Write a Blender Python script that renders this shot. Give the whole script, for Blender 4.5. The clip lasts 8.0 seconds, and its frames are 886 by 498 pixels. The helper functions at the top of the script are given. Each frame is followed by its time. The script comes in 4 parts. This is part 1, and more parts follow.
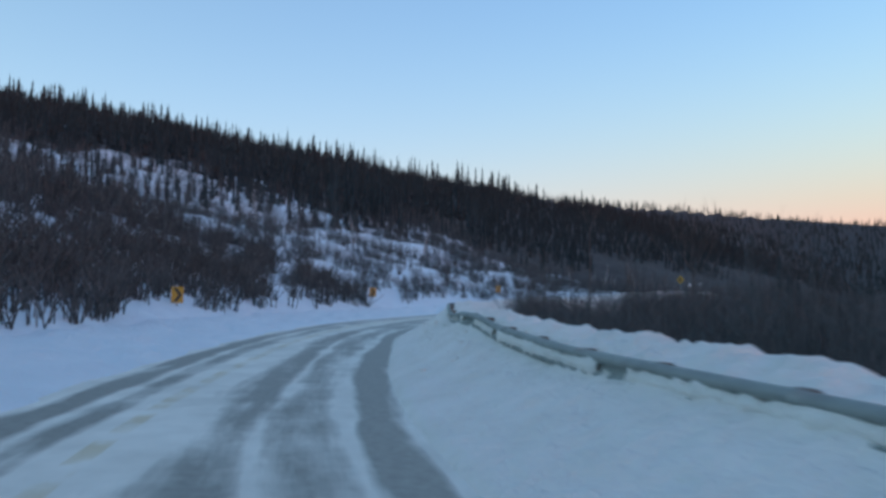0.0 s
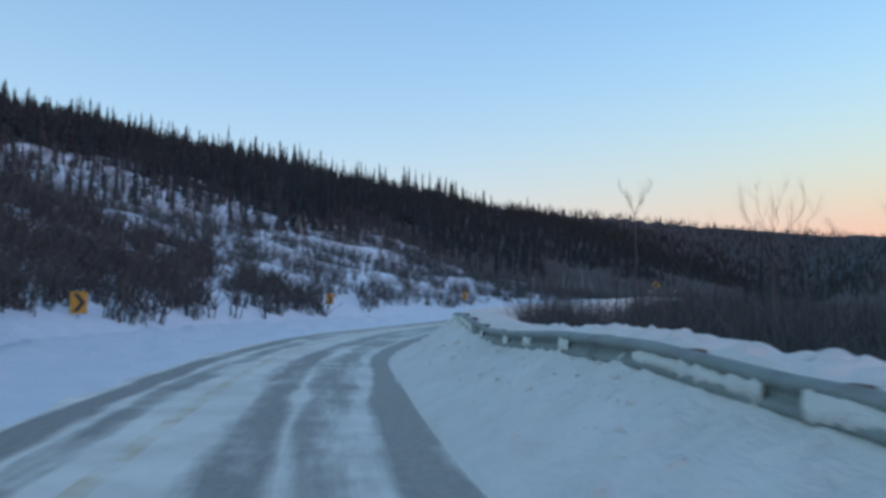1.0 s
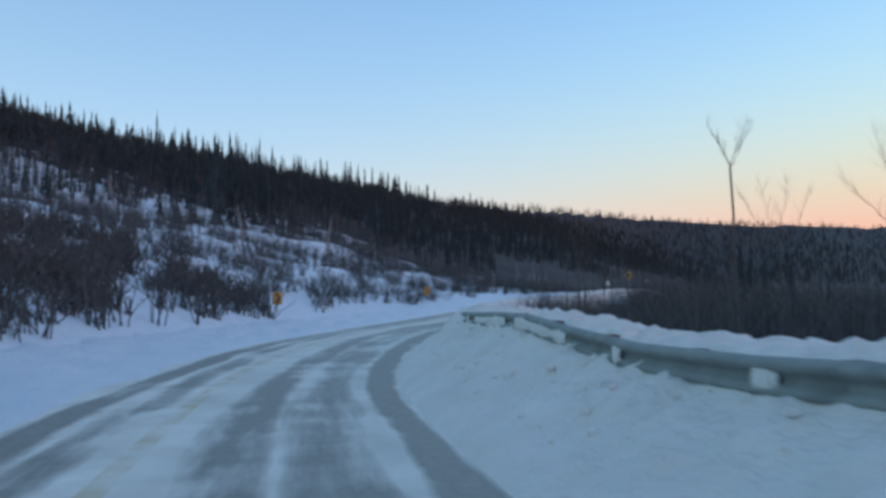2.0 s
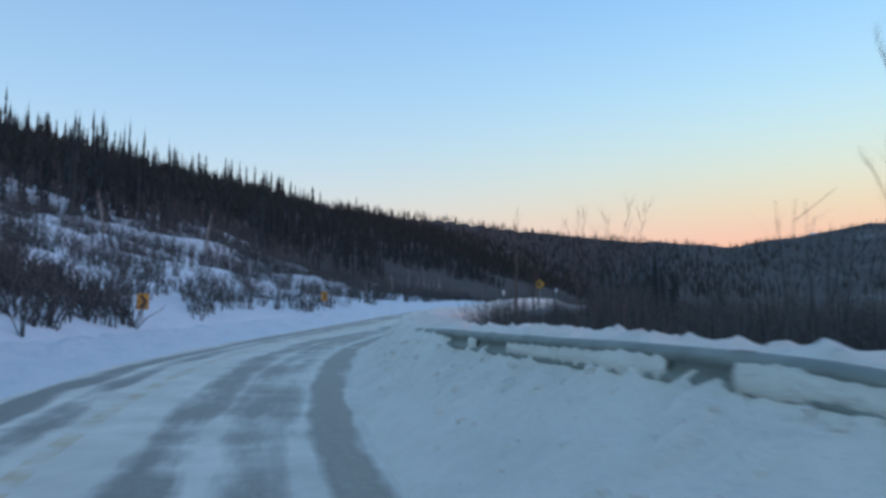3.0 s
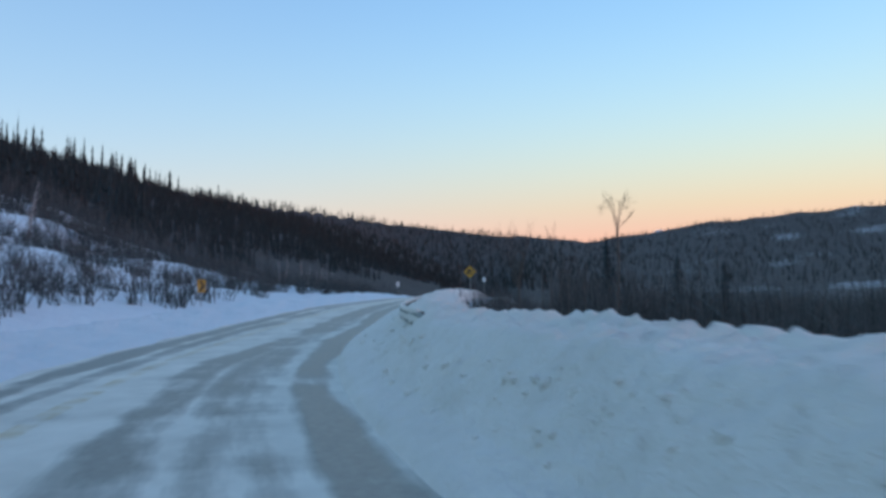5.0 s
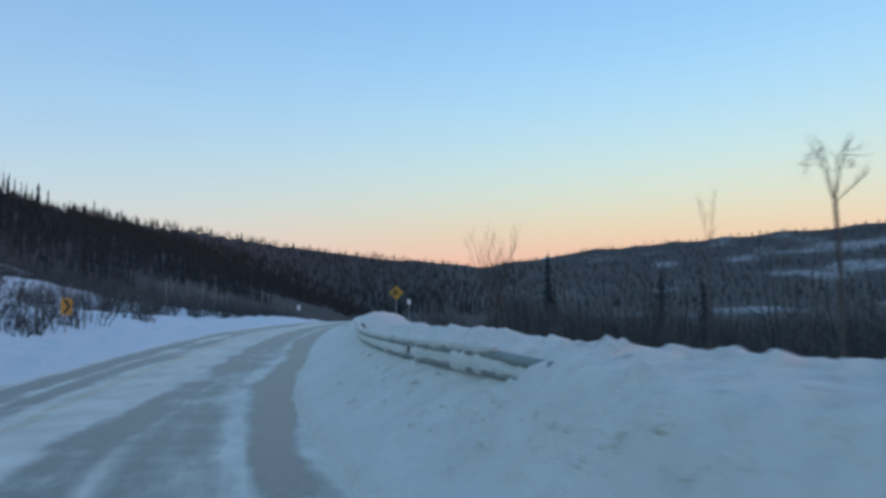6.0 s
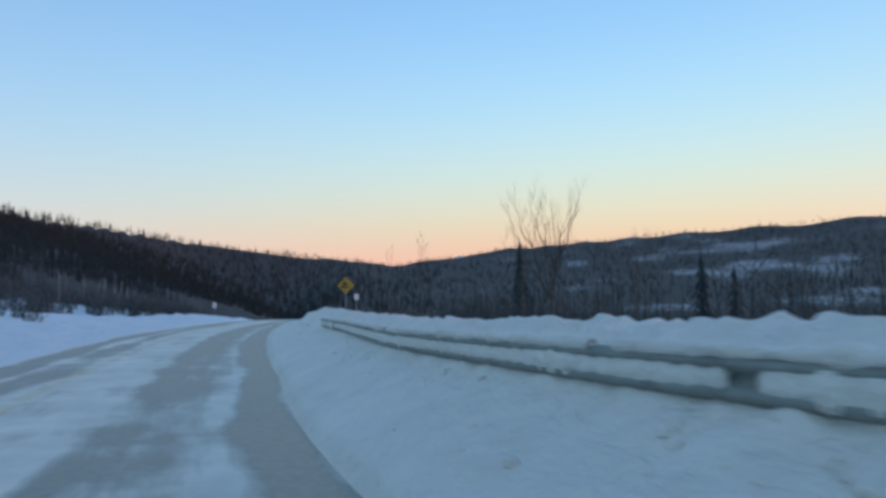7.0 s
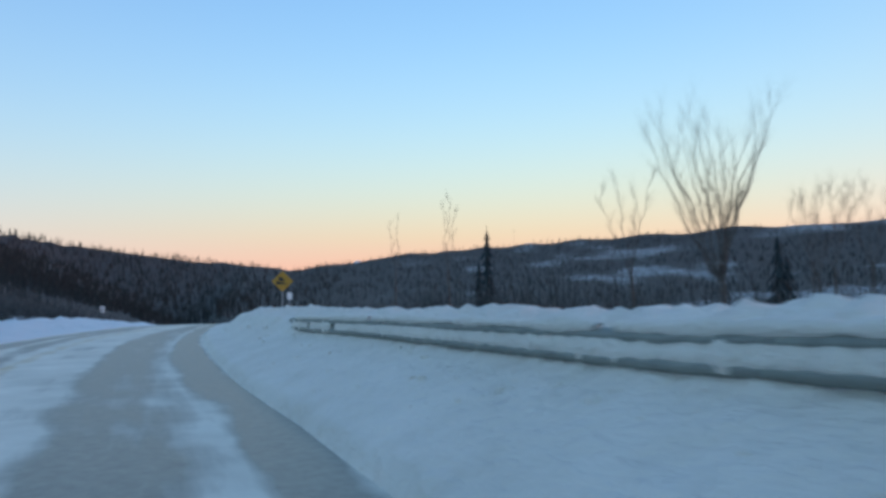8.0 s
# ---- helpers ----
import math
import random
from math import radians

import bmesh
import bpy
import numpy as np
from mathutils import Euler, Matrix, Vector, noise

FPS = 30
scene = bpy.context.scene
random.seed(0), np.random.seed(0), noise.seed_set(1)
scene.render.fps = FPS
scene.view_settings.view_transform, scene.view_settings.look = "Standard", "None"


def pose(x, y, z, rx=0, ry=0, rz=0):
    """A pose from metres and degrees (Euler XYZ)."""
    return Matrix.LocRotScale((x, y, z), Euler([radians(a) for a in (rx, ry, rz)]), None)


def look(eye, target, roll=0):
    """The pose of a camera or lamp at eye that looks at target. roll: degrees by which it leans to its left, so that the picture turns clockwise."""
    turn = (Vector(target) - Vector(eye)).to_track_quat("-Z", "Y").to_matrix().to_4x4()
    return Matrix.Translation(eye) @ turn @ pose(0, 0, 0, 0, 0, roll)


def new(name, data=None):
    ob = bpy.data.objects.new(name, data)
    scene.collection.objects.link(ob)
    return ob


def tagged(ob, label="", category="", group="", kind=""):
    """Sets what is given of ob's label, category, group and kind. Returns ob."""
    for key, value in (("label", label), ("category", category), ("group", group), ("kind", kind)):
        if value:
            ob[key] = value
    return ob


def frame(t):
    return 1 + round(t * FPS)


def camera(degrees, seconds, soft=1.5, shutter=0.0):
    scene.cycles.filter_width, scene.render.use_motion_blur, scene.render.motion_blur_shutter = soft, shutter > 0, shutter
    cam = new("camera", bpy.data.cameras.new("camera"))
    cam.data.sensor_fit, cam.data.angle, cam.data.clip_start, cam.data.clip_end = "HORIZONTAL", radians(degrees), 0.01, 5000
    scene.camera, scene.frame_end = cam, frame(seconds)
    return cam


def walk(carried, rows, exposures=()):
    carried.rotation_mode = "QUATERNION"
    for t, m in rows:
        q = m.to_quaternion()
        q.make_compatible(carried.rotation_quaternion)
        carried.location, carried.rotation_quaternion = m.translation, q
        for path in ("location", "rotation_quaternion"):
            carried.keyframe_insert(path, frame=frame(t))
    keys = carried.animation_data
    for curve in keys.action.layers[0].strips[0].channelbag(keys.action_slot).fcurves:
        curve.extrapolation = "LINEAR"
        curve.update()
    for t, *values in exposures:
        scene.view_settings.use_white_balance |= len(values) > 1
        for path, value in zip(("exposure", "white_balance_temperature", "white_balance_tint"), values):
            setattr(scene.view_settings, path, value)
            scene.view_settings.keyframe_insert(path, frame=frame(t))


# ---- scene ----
EXPOSURE = 2.72
cam = camera(64.0, 8.0, soft=3.2, shutter=0.35)
PATH = [
    (0, (0.000, -0.000, 1.518), (0.001, 9.978, 2.185), 0.65),
    (0.3, (-0.608, 2.307, 1.496), (-0.586, 12.277, 2.263), 0.05),
    (0.5, (-0.988, 3.840, 1.490), (-0.775, 13.808, 2.265), -0.04),
    (1, (-1.791, 7.646, 1.497), (-0.996, 17.584, 2.275), 0.48),
    (1.5, (-2.406, 11.427, 1.475), (-0.830, 21.277, 2.180), -0.55),
    (1.7, (-2.602, 12.934, 1.478), (-1.168, 22.806, 2.181), -1.22),
    (2.8, (-3.184, 21.129, 1.553), (-0.241, 30.649, 2.394), 0.23),
    (3, (-3.204, 22.601, 1.563), (0.012, 32.035, 2.380), 0.11),
    (3.2, (-3.198, 24.069, 1.530), (0.175, 33.446, 2.365), 0.14),
    (3.4, (-3.168, 25.532, 1.478), (0.364, 34.849, 2.327), 0.08),
    (3.5, (-3.143, 26.261, 1.456), (0.468, 35.543, 2.348), 1.24),
    (4, (-2.920, 29.892, 1.452), (1.436, 38.859, 2.238), 0.88),
    (4.2, (-2.783, 31.353, 1.467), (1.664, 40.289, 2.076), -1.50),
    (5.3, (-1.516, 39.548, 1.499), (3.827, 47.949, 2.437), 0.64),
    (5.5, (-1.194, 41.063, 1.514), (4.593, 49.141, 2.638), 0.00),
    (5.9, (-0.463, 44.107, 1.527), (5.593, 51.983, 2.659), -0.12),
    (6, (-0.262, 44.871, 1.534), (5.916, 52.662, 2.598), -0.25),
    (6.3, (0.387, 47.173, 1.530), (6.789, 54.776, 2.627), -0.32),
    (6.5, (0.856, 48.712, 1.528), (7.398, 56.194, 2.629), -0.26),
    (7, (2.142, 52.549, 1.489), (9.239, 59.517, 2.530), -0.60),
    (7.4, (3.282, 55.559, 1.480), (10.847, 62.018, 2.506), 0.04),
    (7.5, (3.584, 56.299, 1.478), (11.217, 62.680, 2.495), -0.41),
    (7.7, (4.208, 57.763, 1.465), (11.992, 63.953, 2.511), -0.98),
    (8, (5.175, 59.935, 1.420), (13.194, 65.807, 2.517), -1.01),
]
walk(cam, [(t, look(eye, target, roll)) for t, eye, target, roll in PATH], exposures=[(0.0, EXPOSURE), (5.3, EXPOSURE), (6.0, EXPOSURE - 0.1), (6.5, EXPOSURE - 0.1), (7.5, EXPOSURE)])

# ---- sky: clear dusk, the sun gone below the hill at the valley's end ----
SUN_AZ = 61.0
# added fill, one very wide soft sun lamp that lifts the foreground snow
FILL_AZ, FILL_EL = 262.0, 38.0
world = bpy.data.worlds.new("sky")
scene.world = world
world.use_nodes = True
wn, wl = world.node_tree.nodes, world.node_tree.links


def dusk_sky(elevation, azimuth, dust, ozone, air, tint):
    t = wn.new("ShaderNodeTexSky")
    t.sky_type, t.sun_disc = "NISHITA", False
    t.sun_elevation, t.sun_rotation = radians(elevation), radians(azimuth)
    t.dust_density, t.ozone_density, t.air_density = dust, ozone, air
    m = wn.new("ShaderNodeMix")
    m.data_type, m.blend_type = "RGBA", "MULTIPLY"
    m.inputs[0].default_value = 1.0
    m.inputs[7].default_value = (*tint, 1)
    wl.new(t.outputs[0], m.inputs[6])
    return m.outputs[2]


# clear blue dome, the warm glow over the horizon where the sun goes down, and the pale arch facing it
domes = [
    dusk_sky(10.0, 150.0, 0.3, 6.0, 1.0, (0.312, 0.113, 0.062)),
    dusk_sky(4.0, 150.0, 0.3, 6.0, 1.0, (1.60, 0.272, 0.162)),
    dusk_sky(-5.0, SUN_AZ, 0.5, 2.0, 4.0, (17.9, 28.8, 63.0)),
    dusk_sky(1.0, 235.0, 10.0, 2.0, 1.0, (0.0, 0.316, 0.51)),
    dusk_sky(1.0, 290.0, 10.0, 2.0, 1.0, (0.133, 0.236, 0.036)),
]
light = domes[0]
for other in domes[1:]:
    both = wn.new("ShaderNodeMix")
    both.data_type, both.blend_type = "RGBA", "ADD"
    both.inputs[0].default_value = 1.0
    wl.new(light, both.inputs[6])
    wl.new(other, both.inputs[7])
    light = both.outputs[2]
wl.new(light, wn["Background"].inputs[0])
wn["Background"].inputs[1].default_value = 0.15
# fill lamp with no real source, set opposite the dusk glow
fill_sun = new("fill_sun", bpy.data.lights.new("fill_sun", "SUN"))
fill_sun.data.energy, fill_sun.data.angle, fill_sun.data.color = 0.068, radians(70), (0.55, 0.83, 1.0)
to_fill = Vector((math.sin(radians(FILL_AZ)) * math.cos(radians(FILL_EL)), math.cos(radians(FILL_AZ)) * math.cos(radians(FILL_EL)), math.sin(radians(FILL_EL))))
fill_sun.matrix_world = look(to_fill * 300, (0, 0, 0))


# ---- materials ----
def material(name, colour, rough=0.8, metal=0.0):
    m = bpy.data.materials.new(name)
    m.use_nodes = True
    b = m.node_tree.nodes["Principled BSDF"]
    b.inputs["Base Color"].default_value = (*colour, 1)
    b.inputs["Roughness"].default_value = rough
    b.inputs["Metallic"].default_value = metal
    return m, m.node_tree.nodes, m.node_tree.links, b


def noise_tex(n, l, scale, detail=4.0, rough=0.55, coords=None):
    t = n.new("ShaderNodeTexNoise")
    t.inputs["Scale"].default_value, t.inputs["Detail"].default_value, t.inputs["Roughness"].default_value = scale, detail, rough
    if coords is not None:
        l.new(coords, t.inputs["Vector"])
    return t.outputs["Fac"]


def ramp(n, l, fac, stops):
    r = n.new("ShaderNodeValToRGB")
    e = r.color_ramp.elements
    while len(e) < len(stops):
        e.new(0.5)
    for k, (p, c) in zip(e, stops):
        k.position, k.color = p, (*c, 1) if len(c) == 3 else c
    l.new(fac, r.inputs[0])
    return r.outputs[0]


def calc(n, l, op, a, b=None):
    m = n.new("ShaderNodeMath")
    m.operation = op
    for k, v in enumerate((a, b)):
        if v is None:
            continue
        if isinstance(v, (int, float)):
            m.inputs[k].default_value = v
        else:
            l.new(v, m.inputs[k])
    return m.outputs[0]


def blend(n, l, fac, a, b):
    m = n.new("ShaderNodeMix")
    m.data_type = "RGBA"
    for k, v in ((0, fac), (6, a), (7, b)):
        if isinstance(v, tuple):
            m.inputs[k].default_value = (*v, 1)
        else:
            l.new(v, m.inputs[k])
    return m.outputs[2]


def bump(n, l, b, height, strength=0.4, distance=0.05):
    k = n.new("ShaderNodeBump")
    k.inputs["Strength"].default_value, k.inputs["Distance"].default_value = strength, distance
    l.new(height, k.inputs["Height"])
    l.new(k.outputs[0], b.inputs["Normal"])


def place_of(n):
    return n.new("ShaderNodeNewGeometry").outputs["Position"]


def snow_material(name, low, high, dirt=0.0):
    m, n, l, b = material(name, (0.8, 0.82, 0.85), 0.75)
    p = place_of(n)
    c = ramp(n, l, noise_tex(n, l, 0.7, 5, 0.6, p), [(0.3, low), (0.7, high)])
    if dirt:
        grit = calc(n, l, "MULTIPLY", ramp(n, l, noise_tex(n, l, 1.6, 6, 0.7, p), [(0.45, (0, 0, 0)), (0.8, (1, 1, 1))]), dirt)
        c = blend(n, l, grit, c, (0.40, 0.37, 0.27))
    l.new(c, b.inputs["Base Color"])
    b.inputs["Subsurface Weight"].default_value = 0.0
    bump(n, l, b, calc(n, l, "ADD", noise_tex(n, l, 2.5, 6, 0.6, p), calc(n, l, "MULTIPLY", noise_tex(n, l, 9, 5, 0.65, p), 0.4)), 0.9, 0.22)
    return m


def road_material():
    """Packed snow worn through to wet grey asphalt along the wheel tracks; UV is metres along and across."""
    m, n, l, b = material("icy_road", (0.5, 0.5, 0.5), 0.5)
    uv = n.new("ShaderNodeUVMap")
    uv.uv_map = "along_across"
    sep = n.new("ShaderNodeSeparateXYZ")
    l.new(uv.outputs[0], sep.inputs[0])
    along, across = sep.outputs[0], sep.outputs[1]
    stretch = n.new("ShaderNodeMapping")
    stretch.inputs["Scale"].default_value = (0.13, 1.0, 1.0)
    l.new(uv.outputs[0], stretch.inputs[0])
    wander = calc(n, l, "MULTIPLY", calc(n, l, "SUBTRACT", noise_tex(n, l, 0.5, 3, 0.5, stretch.outputs[0]), 0.5), 1.1)
    n_pos = calc(n, l, "ADD", across, wander)
    total = None
    drift = n.new("ShaderNodeMapRange")
    for k, v in ((1, 56.0), (2, 63.0), (3, 0.0), (4, 1.0)):
        drift.inputs[k].default_value = v
    l.new(along, drift.inputs[0])
    gaps = n.new("ShaderNodeMapping")
    gaps.inputs["Scale"].default_value = (0.3, 0.9, 1.0)
    l.new(uv.outputs[0], gaps.inputs[0])
    for centre, half, power, moved in ((-2.3, 0.30, 1.05, 0.0), (-1.5, 0.26, 0.7, 0.0), (0.3, 0.32, 0.85, 0.5), (1.2, 0.46, 0.66, 0.0), (2.2, 0.27, 1.15, 0.0)):
        at = calc(n, l, "SUBTRACT", calc(n, l, "SUBTRACT", n_pos, centre), calc(n, l, "MULTIPLY", drift.outputs[0], moved))
        d = calc(n, l, "ABSOLUTE", at)
        s = n.new("ShaderNodeMapRange")
        s.interpolation_type = "SMOOTHSTEP"
        for k, v in ((1, half * 1.7), (2, half * 0.35), (3, 0.0), (4, power)):
            s.inputs[k].default_value = v
        l.new(d, s.inputs[0])
        total = s.outputs[0] if total is None else calc(n, l, "MAXIMUM", total, s.outputs[0])
    broken = ramp(n, l, noise_tex(n, l, 1.0, 4, 0.6, gaps.outputs[0]), [(0.34, (0.5, 0.5, 0.5)), (0.52, (1, 1, 1))])
    total = calc(n, l, "MULTIPLY", total, broken)
    streak = noise_tex(n, l, 1.9, 6, 0.62, stretch.outputs[0])
    patch = noise_tex(n, l, 0.33, 4, 0.6, uv.outputs[0])
    wear = calc(n, l, "ADD", calc(n, l, "MULTIPLY", total, 0.95), calc(n, l, "MULTIPLY", calc(n, l, "SUBTRACT", streak, 0.5), 1.3))
    wear = calc(n, l, "ADD", wear, calc(n, l, "MULTIPLY", calc(n, l, "SUBTRACT", patch, 0.5), 1.1))
    wear = calc(n, l, "ADD", wear, calc(n, l, "MULTIPLY", drift.outputs[0], 0.14))
    cross = n.new("ShaderNodeMapping")
    cross.inputs["Scale"].default_value = (1.0, 0.22, 1.0)
    l.new(uv.outputs[0], cross.inputs[0])
    wear = calc(n, l, "ADD", wear, calc(n, l, "MULTIPLY", calc(n, l, "SUBTRACT", noise_tex(n, l, 0.9, 5, 0.6, cross.outputs[0]), 0.5), 0.7))
    bare = ramp(n, l, wear, [(0.22, (0, 0, 0)), (0.74, (1, 1, 1))])
    p = place_of(n)
    fine = noise_tex(n, l, 9, 5, 0.6, p)
    snow = ramp(n, l, noise_tex(n, l, 0.8, 5, 0.6, p), [(0.3, (0.60, 0.585, 0.52)), (0.7, (0.83, 0.81, 0.73))])
    tar = ramp(n, l, fine, [(0.3, (0.175, 0.172, 0.148)), (0.75, (0.30, 0.292, 0.25))])
    line = calc(n, l, "LESS_THAN", calc(n, l, "ABSOLUTE", calc(n, l, "ADD", across, 0.85)), 0.12)
    paint = calc(n, l, "MULTIPLY", line, ramp(n, l, noise_tex(n, l, 1.2, 4, 0.6, uv.outputs[0]), [(0.42, (0, 0, 0)), (0.6, (1, 1, 1))]))
    tar = blend(n, l, paint, tar, (0.5, 0.32, 0.06))
    snow = blend(n, l, calc(n, l, "MULTIPLY", paint, 0.45), snow, (0.5, 0.36, 0.12))
    l.new(blend(n, l, bare, snow, tar), b.inputs["Base Color"])
    gloss = n.new("ShaderNodeMapRange")
    gloss.inputs[3].default_value, gloss.inputs[4].default_value = 0.75, 0.42
    l.new(bare, gloss.inputs[0])
    l.new(gloss.outputs[0], b.inputs["Roughness"])
    bump(n, l, b, calc(n, l, "SUBTRACT", calc(n, l, "MULTIPLY", fine, 0.3), bare), 0.5, 0.03)
    return m


def ground_material():
    """Snow with brown litter and low growth showing through where the growth is dense."""
    m, n, l, b = material("snowy_ground", (0.7, 0.7, 0.7), 0.85)
    p = place_of(n)
    cover = n.new("ShaderNodeAttribute")
    cover.attribute_name = "growth"
    spots = noise_tex(n, l, 0.22, 6, 0.68, p)
    small = noise_tex(n, l, 1.1, 5, 0.65, p)
    k = calc(n, l, "ADD", calc(n, l, "MULTIPLY", spots, 0.6), calc(n, l, "MULTIPLY", small, 0.4))
    f = calc(n, l, "SUBTRACT", calc(n, l, "ADD", k, cover.outputs["Fac"]), 0.62)
    mask = ramp(n, l, calc(n, l, "MULTIPLY", f, 3.2), [(0.0, (0, 0, 0)), (1.0, (1, 1, 1))])
    snow = ramp(n, l, small, [(0.3, (0.68, 0.77, 0.84)), (0.7, (0.76, 0.85, 0.90))])
    litter = ramp(n, l, noise_tex(n, l, 3.0, 5, 0.7, p), [(0.3, (0.022, 0.022, 0.021)), (0.7, (0.060, 0.056, 0.052))])
    l.new(blend(n, l, mask, snow, litter), b.inputs["Base Color"])
    bump(n, l, b, calc(n, l, "ADD", small, calc(n, l, "MULTIPLY", noise_tex(n, l, 6, 4, 0.6, p), 0.4)), 0.7, 0.25)
    return m


def plain_material(name, a, bcol, scale, rough=0.8, metal=0.0, relief=0.3):
    m, n, l, b = material(name, a, rough, metal)
    co = n.new("ShaderNodeTexCoord").outputs["Object"]
    f = noise_tex(n, l, scale, 5, 0.65, co)
    l.new(ramp(n, l, f, [(0.3, a), (0.7, bcol)]), b.inputs["Base Color"])
    bump(n, l, b, f, relief, 0.01)
    return m


def island_material(name, stops, rough=0.9):
    m, n, l, b = material(name, stops[0][1], rough)
    r = n.new("ShaderNodeNewGeometry").outputs["Random Per Island"]
    l.new(ramp(n, l, r, stops), b.inputs["Base Color"])
    return m


SNOW = snow_material("fresh_snow", (0.72, 0.82, 0.88), (0.80, 0.88, 0.93))
BANK = snow_material("plowed_snow", (0.87, 0.83, 0.765), (0.95, 0.908, 0.845), 0.2)
ROAD = road_material()
GROUND = ground_material()
ZINC = plain_material("weathered_zinc", (0.20, 0.22, 0.205), (0.31, 0.335, 0.31), 3, 0.6, 0.15)
WOOD = plain_material("grey_post_wood", (0.12, 0.10, 0.085), (0.22, 0.19, 0.16), 9)
YELLOW = plain_material("sign_yellow", (0.40, 0.22, 0.025), (0.50, 0.29, 0.035), 5, 0.45)
BLACK = plain_material("sign_black", (0.02, 0.02, 0.02), (0.03, 0.03, 0.03), 5, 0.5)
WHITE = plain_material("sign_white", (0.7, 0.72, 0.74), (0.8, 0.8, 0.8), 5, 0.5)
STEEL = plain_material("galvanised_post", (0.3, 0.31, 0.32), (0.42, 0.43, 0.44), 9, 0.5, 0.6)
BARK = plain_material("grey_brown_bark", (0.06, 0.05, 0.045), (0.15, 0.125, 0.11), 14)
BIRCH = plain_material("pale_birch_bark", (0.22, 0.225, 0.225), (0.42, 0.425, 0.42), 5)
TWIG = island_material("brush_twigs", [(0.0, (0.038, 0.041, 0.043)), (0.6, (0.078, 0.081, 0.082)), (1.0, (0.138, 0.138, 0.136))])
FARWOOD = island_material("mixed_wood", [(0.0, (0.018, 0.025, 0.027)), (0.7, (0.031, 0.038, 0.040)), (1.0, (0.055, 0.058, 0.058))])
NEEDLE = island_material("spruce_needles", [(0.0, (0.015, 0.026, 0.030)), (0.7, (0.028, 0.043, 0.048)), (1.0, (0.046, 0.062, 0.064))])


# ---- the road's line ----
LINE = [(7.5, -25), (3.2, -15), (0.2, -5), (-1.7, 3), (-3.0, 10), (-3.8, 20), (-3.9, 30), (-2.7, 40), (-0.2, 50), (3.8, 60), (9.3, 70), (15.6, 79.5), (22.2, 87.5), (29.0, 94.8), (35.5, 102.6), (42.0, 111.0), (49.0, 121.0), (57.0, 133.0), (67.0, 148.0), (90.0, 183.0), (180, 305), (420, 620), (900, 1200)]


def smooth_line(points, steps=24):
    p = np.array(points, float)
    p = np.vstack([2 * p[0] - p[1], p, 2 * p[-1] - p[-2]])
    out = []
    for i in range(1, len(p) - 2):
        a, b, c, d = p[i - 1 : i + 3]
        for u in np.arange(steps) / steps:
            out.append(0.5 * (2 * b + (c - a) * u + (2 * a - 5 * b + 4 * c - d) * u * u + (3 * b - a - 3 * c + d) * u**3))
    return np.array(out)


CURVE = smooth_line(LINE)
AHEAD = np.gradient(CURVE, axis=0)
AHEAD /= np.linalg.norm(AHEAD, axis=1, keepdims=True)
ALONG = np.r_[0, np.cumsum(np.linalg.norm(np.diff(CURVE, axis=0), axis=1))]
ALONG -= ALONG[np.argmin(abs(CURVE[:, 1]))]


def road_height(s):
    """The road climbs gently to a brow and falls away behind it."""
    return np.interp(s, [-40, 50, 58, 64, 75, 90, 102, 112, 130, 190], [0, 0, 0.06, 0.16, 0.56, 1.30, 1.75, 1.92, 1.3, -3.5])


def right_edge(s):
    return np.interp(s, [-30, 0, 14, 28, 36, 50, 60, 70, 84, 93, 100, 110, 200], [2.7, 2.6, 2.35, 2.4, 2.95, 3.1, 3.15, 3.3, 2.85, 2.2, 1.8, 1.5, 1.5])


def left_edge(s):
    return np.interp(s, [-30, 10, 30, 45, 70, 86, 100, 200], [-2.9, -2.7, -2.9, -3.3, -3.5, -3.5, -3.0, -3.0])


def rail_side(s):
    return np.interp(s, [-30, 8, 16, 30, 45, 55, 62, 74, 84, 93, 100, 110, 200], [4.6, 4.35, 4.1, 4.3, 4.6, 4.8, 4.95, 5.1, 4.7, 3.8, 3.1, 2.7, 2.7])


def rail_top(s):
    return np.interp(s, [-30, 8, 12, 14, 16.5, 20, 22, 24, 26, 28, 30, 35, 41, 48, 53, 58, 66, 72, 78, 84, 90, 100, 112, 190], [0.86, 0.93, 1.04, 1.17, 1.17, 1.04, 1.03, 1.14, 1.27, 1.27, 1.24, 1.18, 1.04, 1.06, 1.26, 1.29, 1.38, 1.55, 1.68, 1.80, 1.95, 2.15, 2.25, -2.8])


def crest_top(s):
    return np.interp(s, [-30, 0, 12, 16, 20, 24, 27, 30, 36, 45, 52, 55, 58, 61, 64, 67, 72, 82, 100, 112, 190], [0.95, 1.0, 1.12, 1.2, 1.14, 1.16, 1.29, 1.28, 1.22, 1.25, 1.34, 1.46, 1.52, 1.54, 1.52, 1.56, 1.70, 2.0, 2.5, 2.55, -2.4])


def place_at(s, n, z=0.0):
    """World place from metres along the road, metres to its right and height."""
    c = np.stack([np.interp(s, ALONG, CURVE[:, k]) for k in (0, 1)], -1)
    a = np.stack([np.interp(s, ALONG, AHEAD[:, k]) for k in (0, 1)], -1)
    a /= np.linalg.norm(a, axis=-1, keepdims=True)
    n = np.asarray(n, float)
    xy = c + np.stack([a[..., 1], -a[..., 0]], -1) * n[..., None]
    return np.concatenate([xy, np.broadcast_to(np.asarray(z, float), xy.shape[:-1])[..., None]], -1)


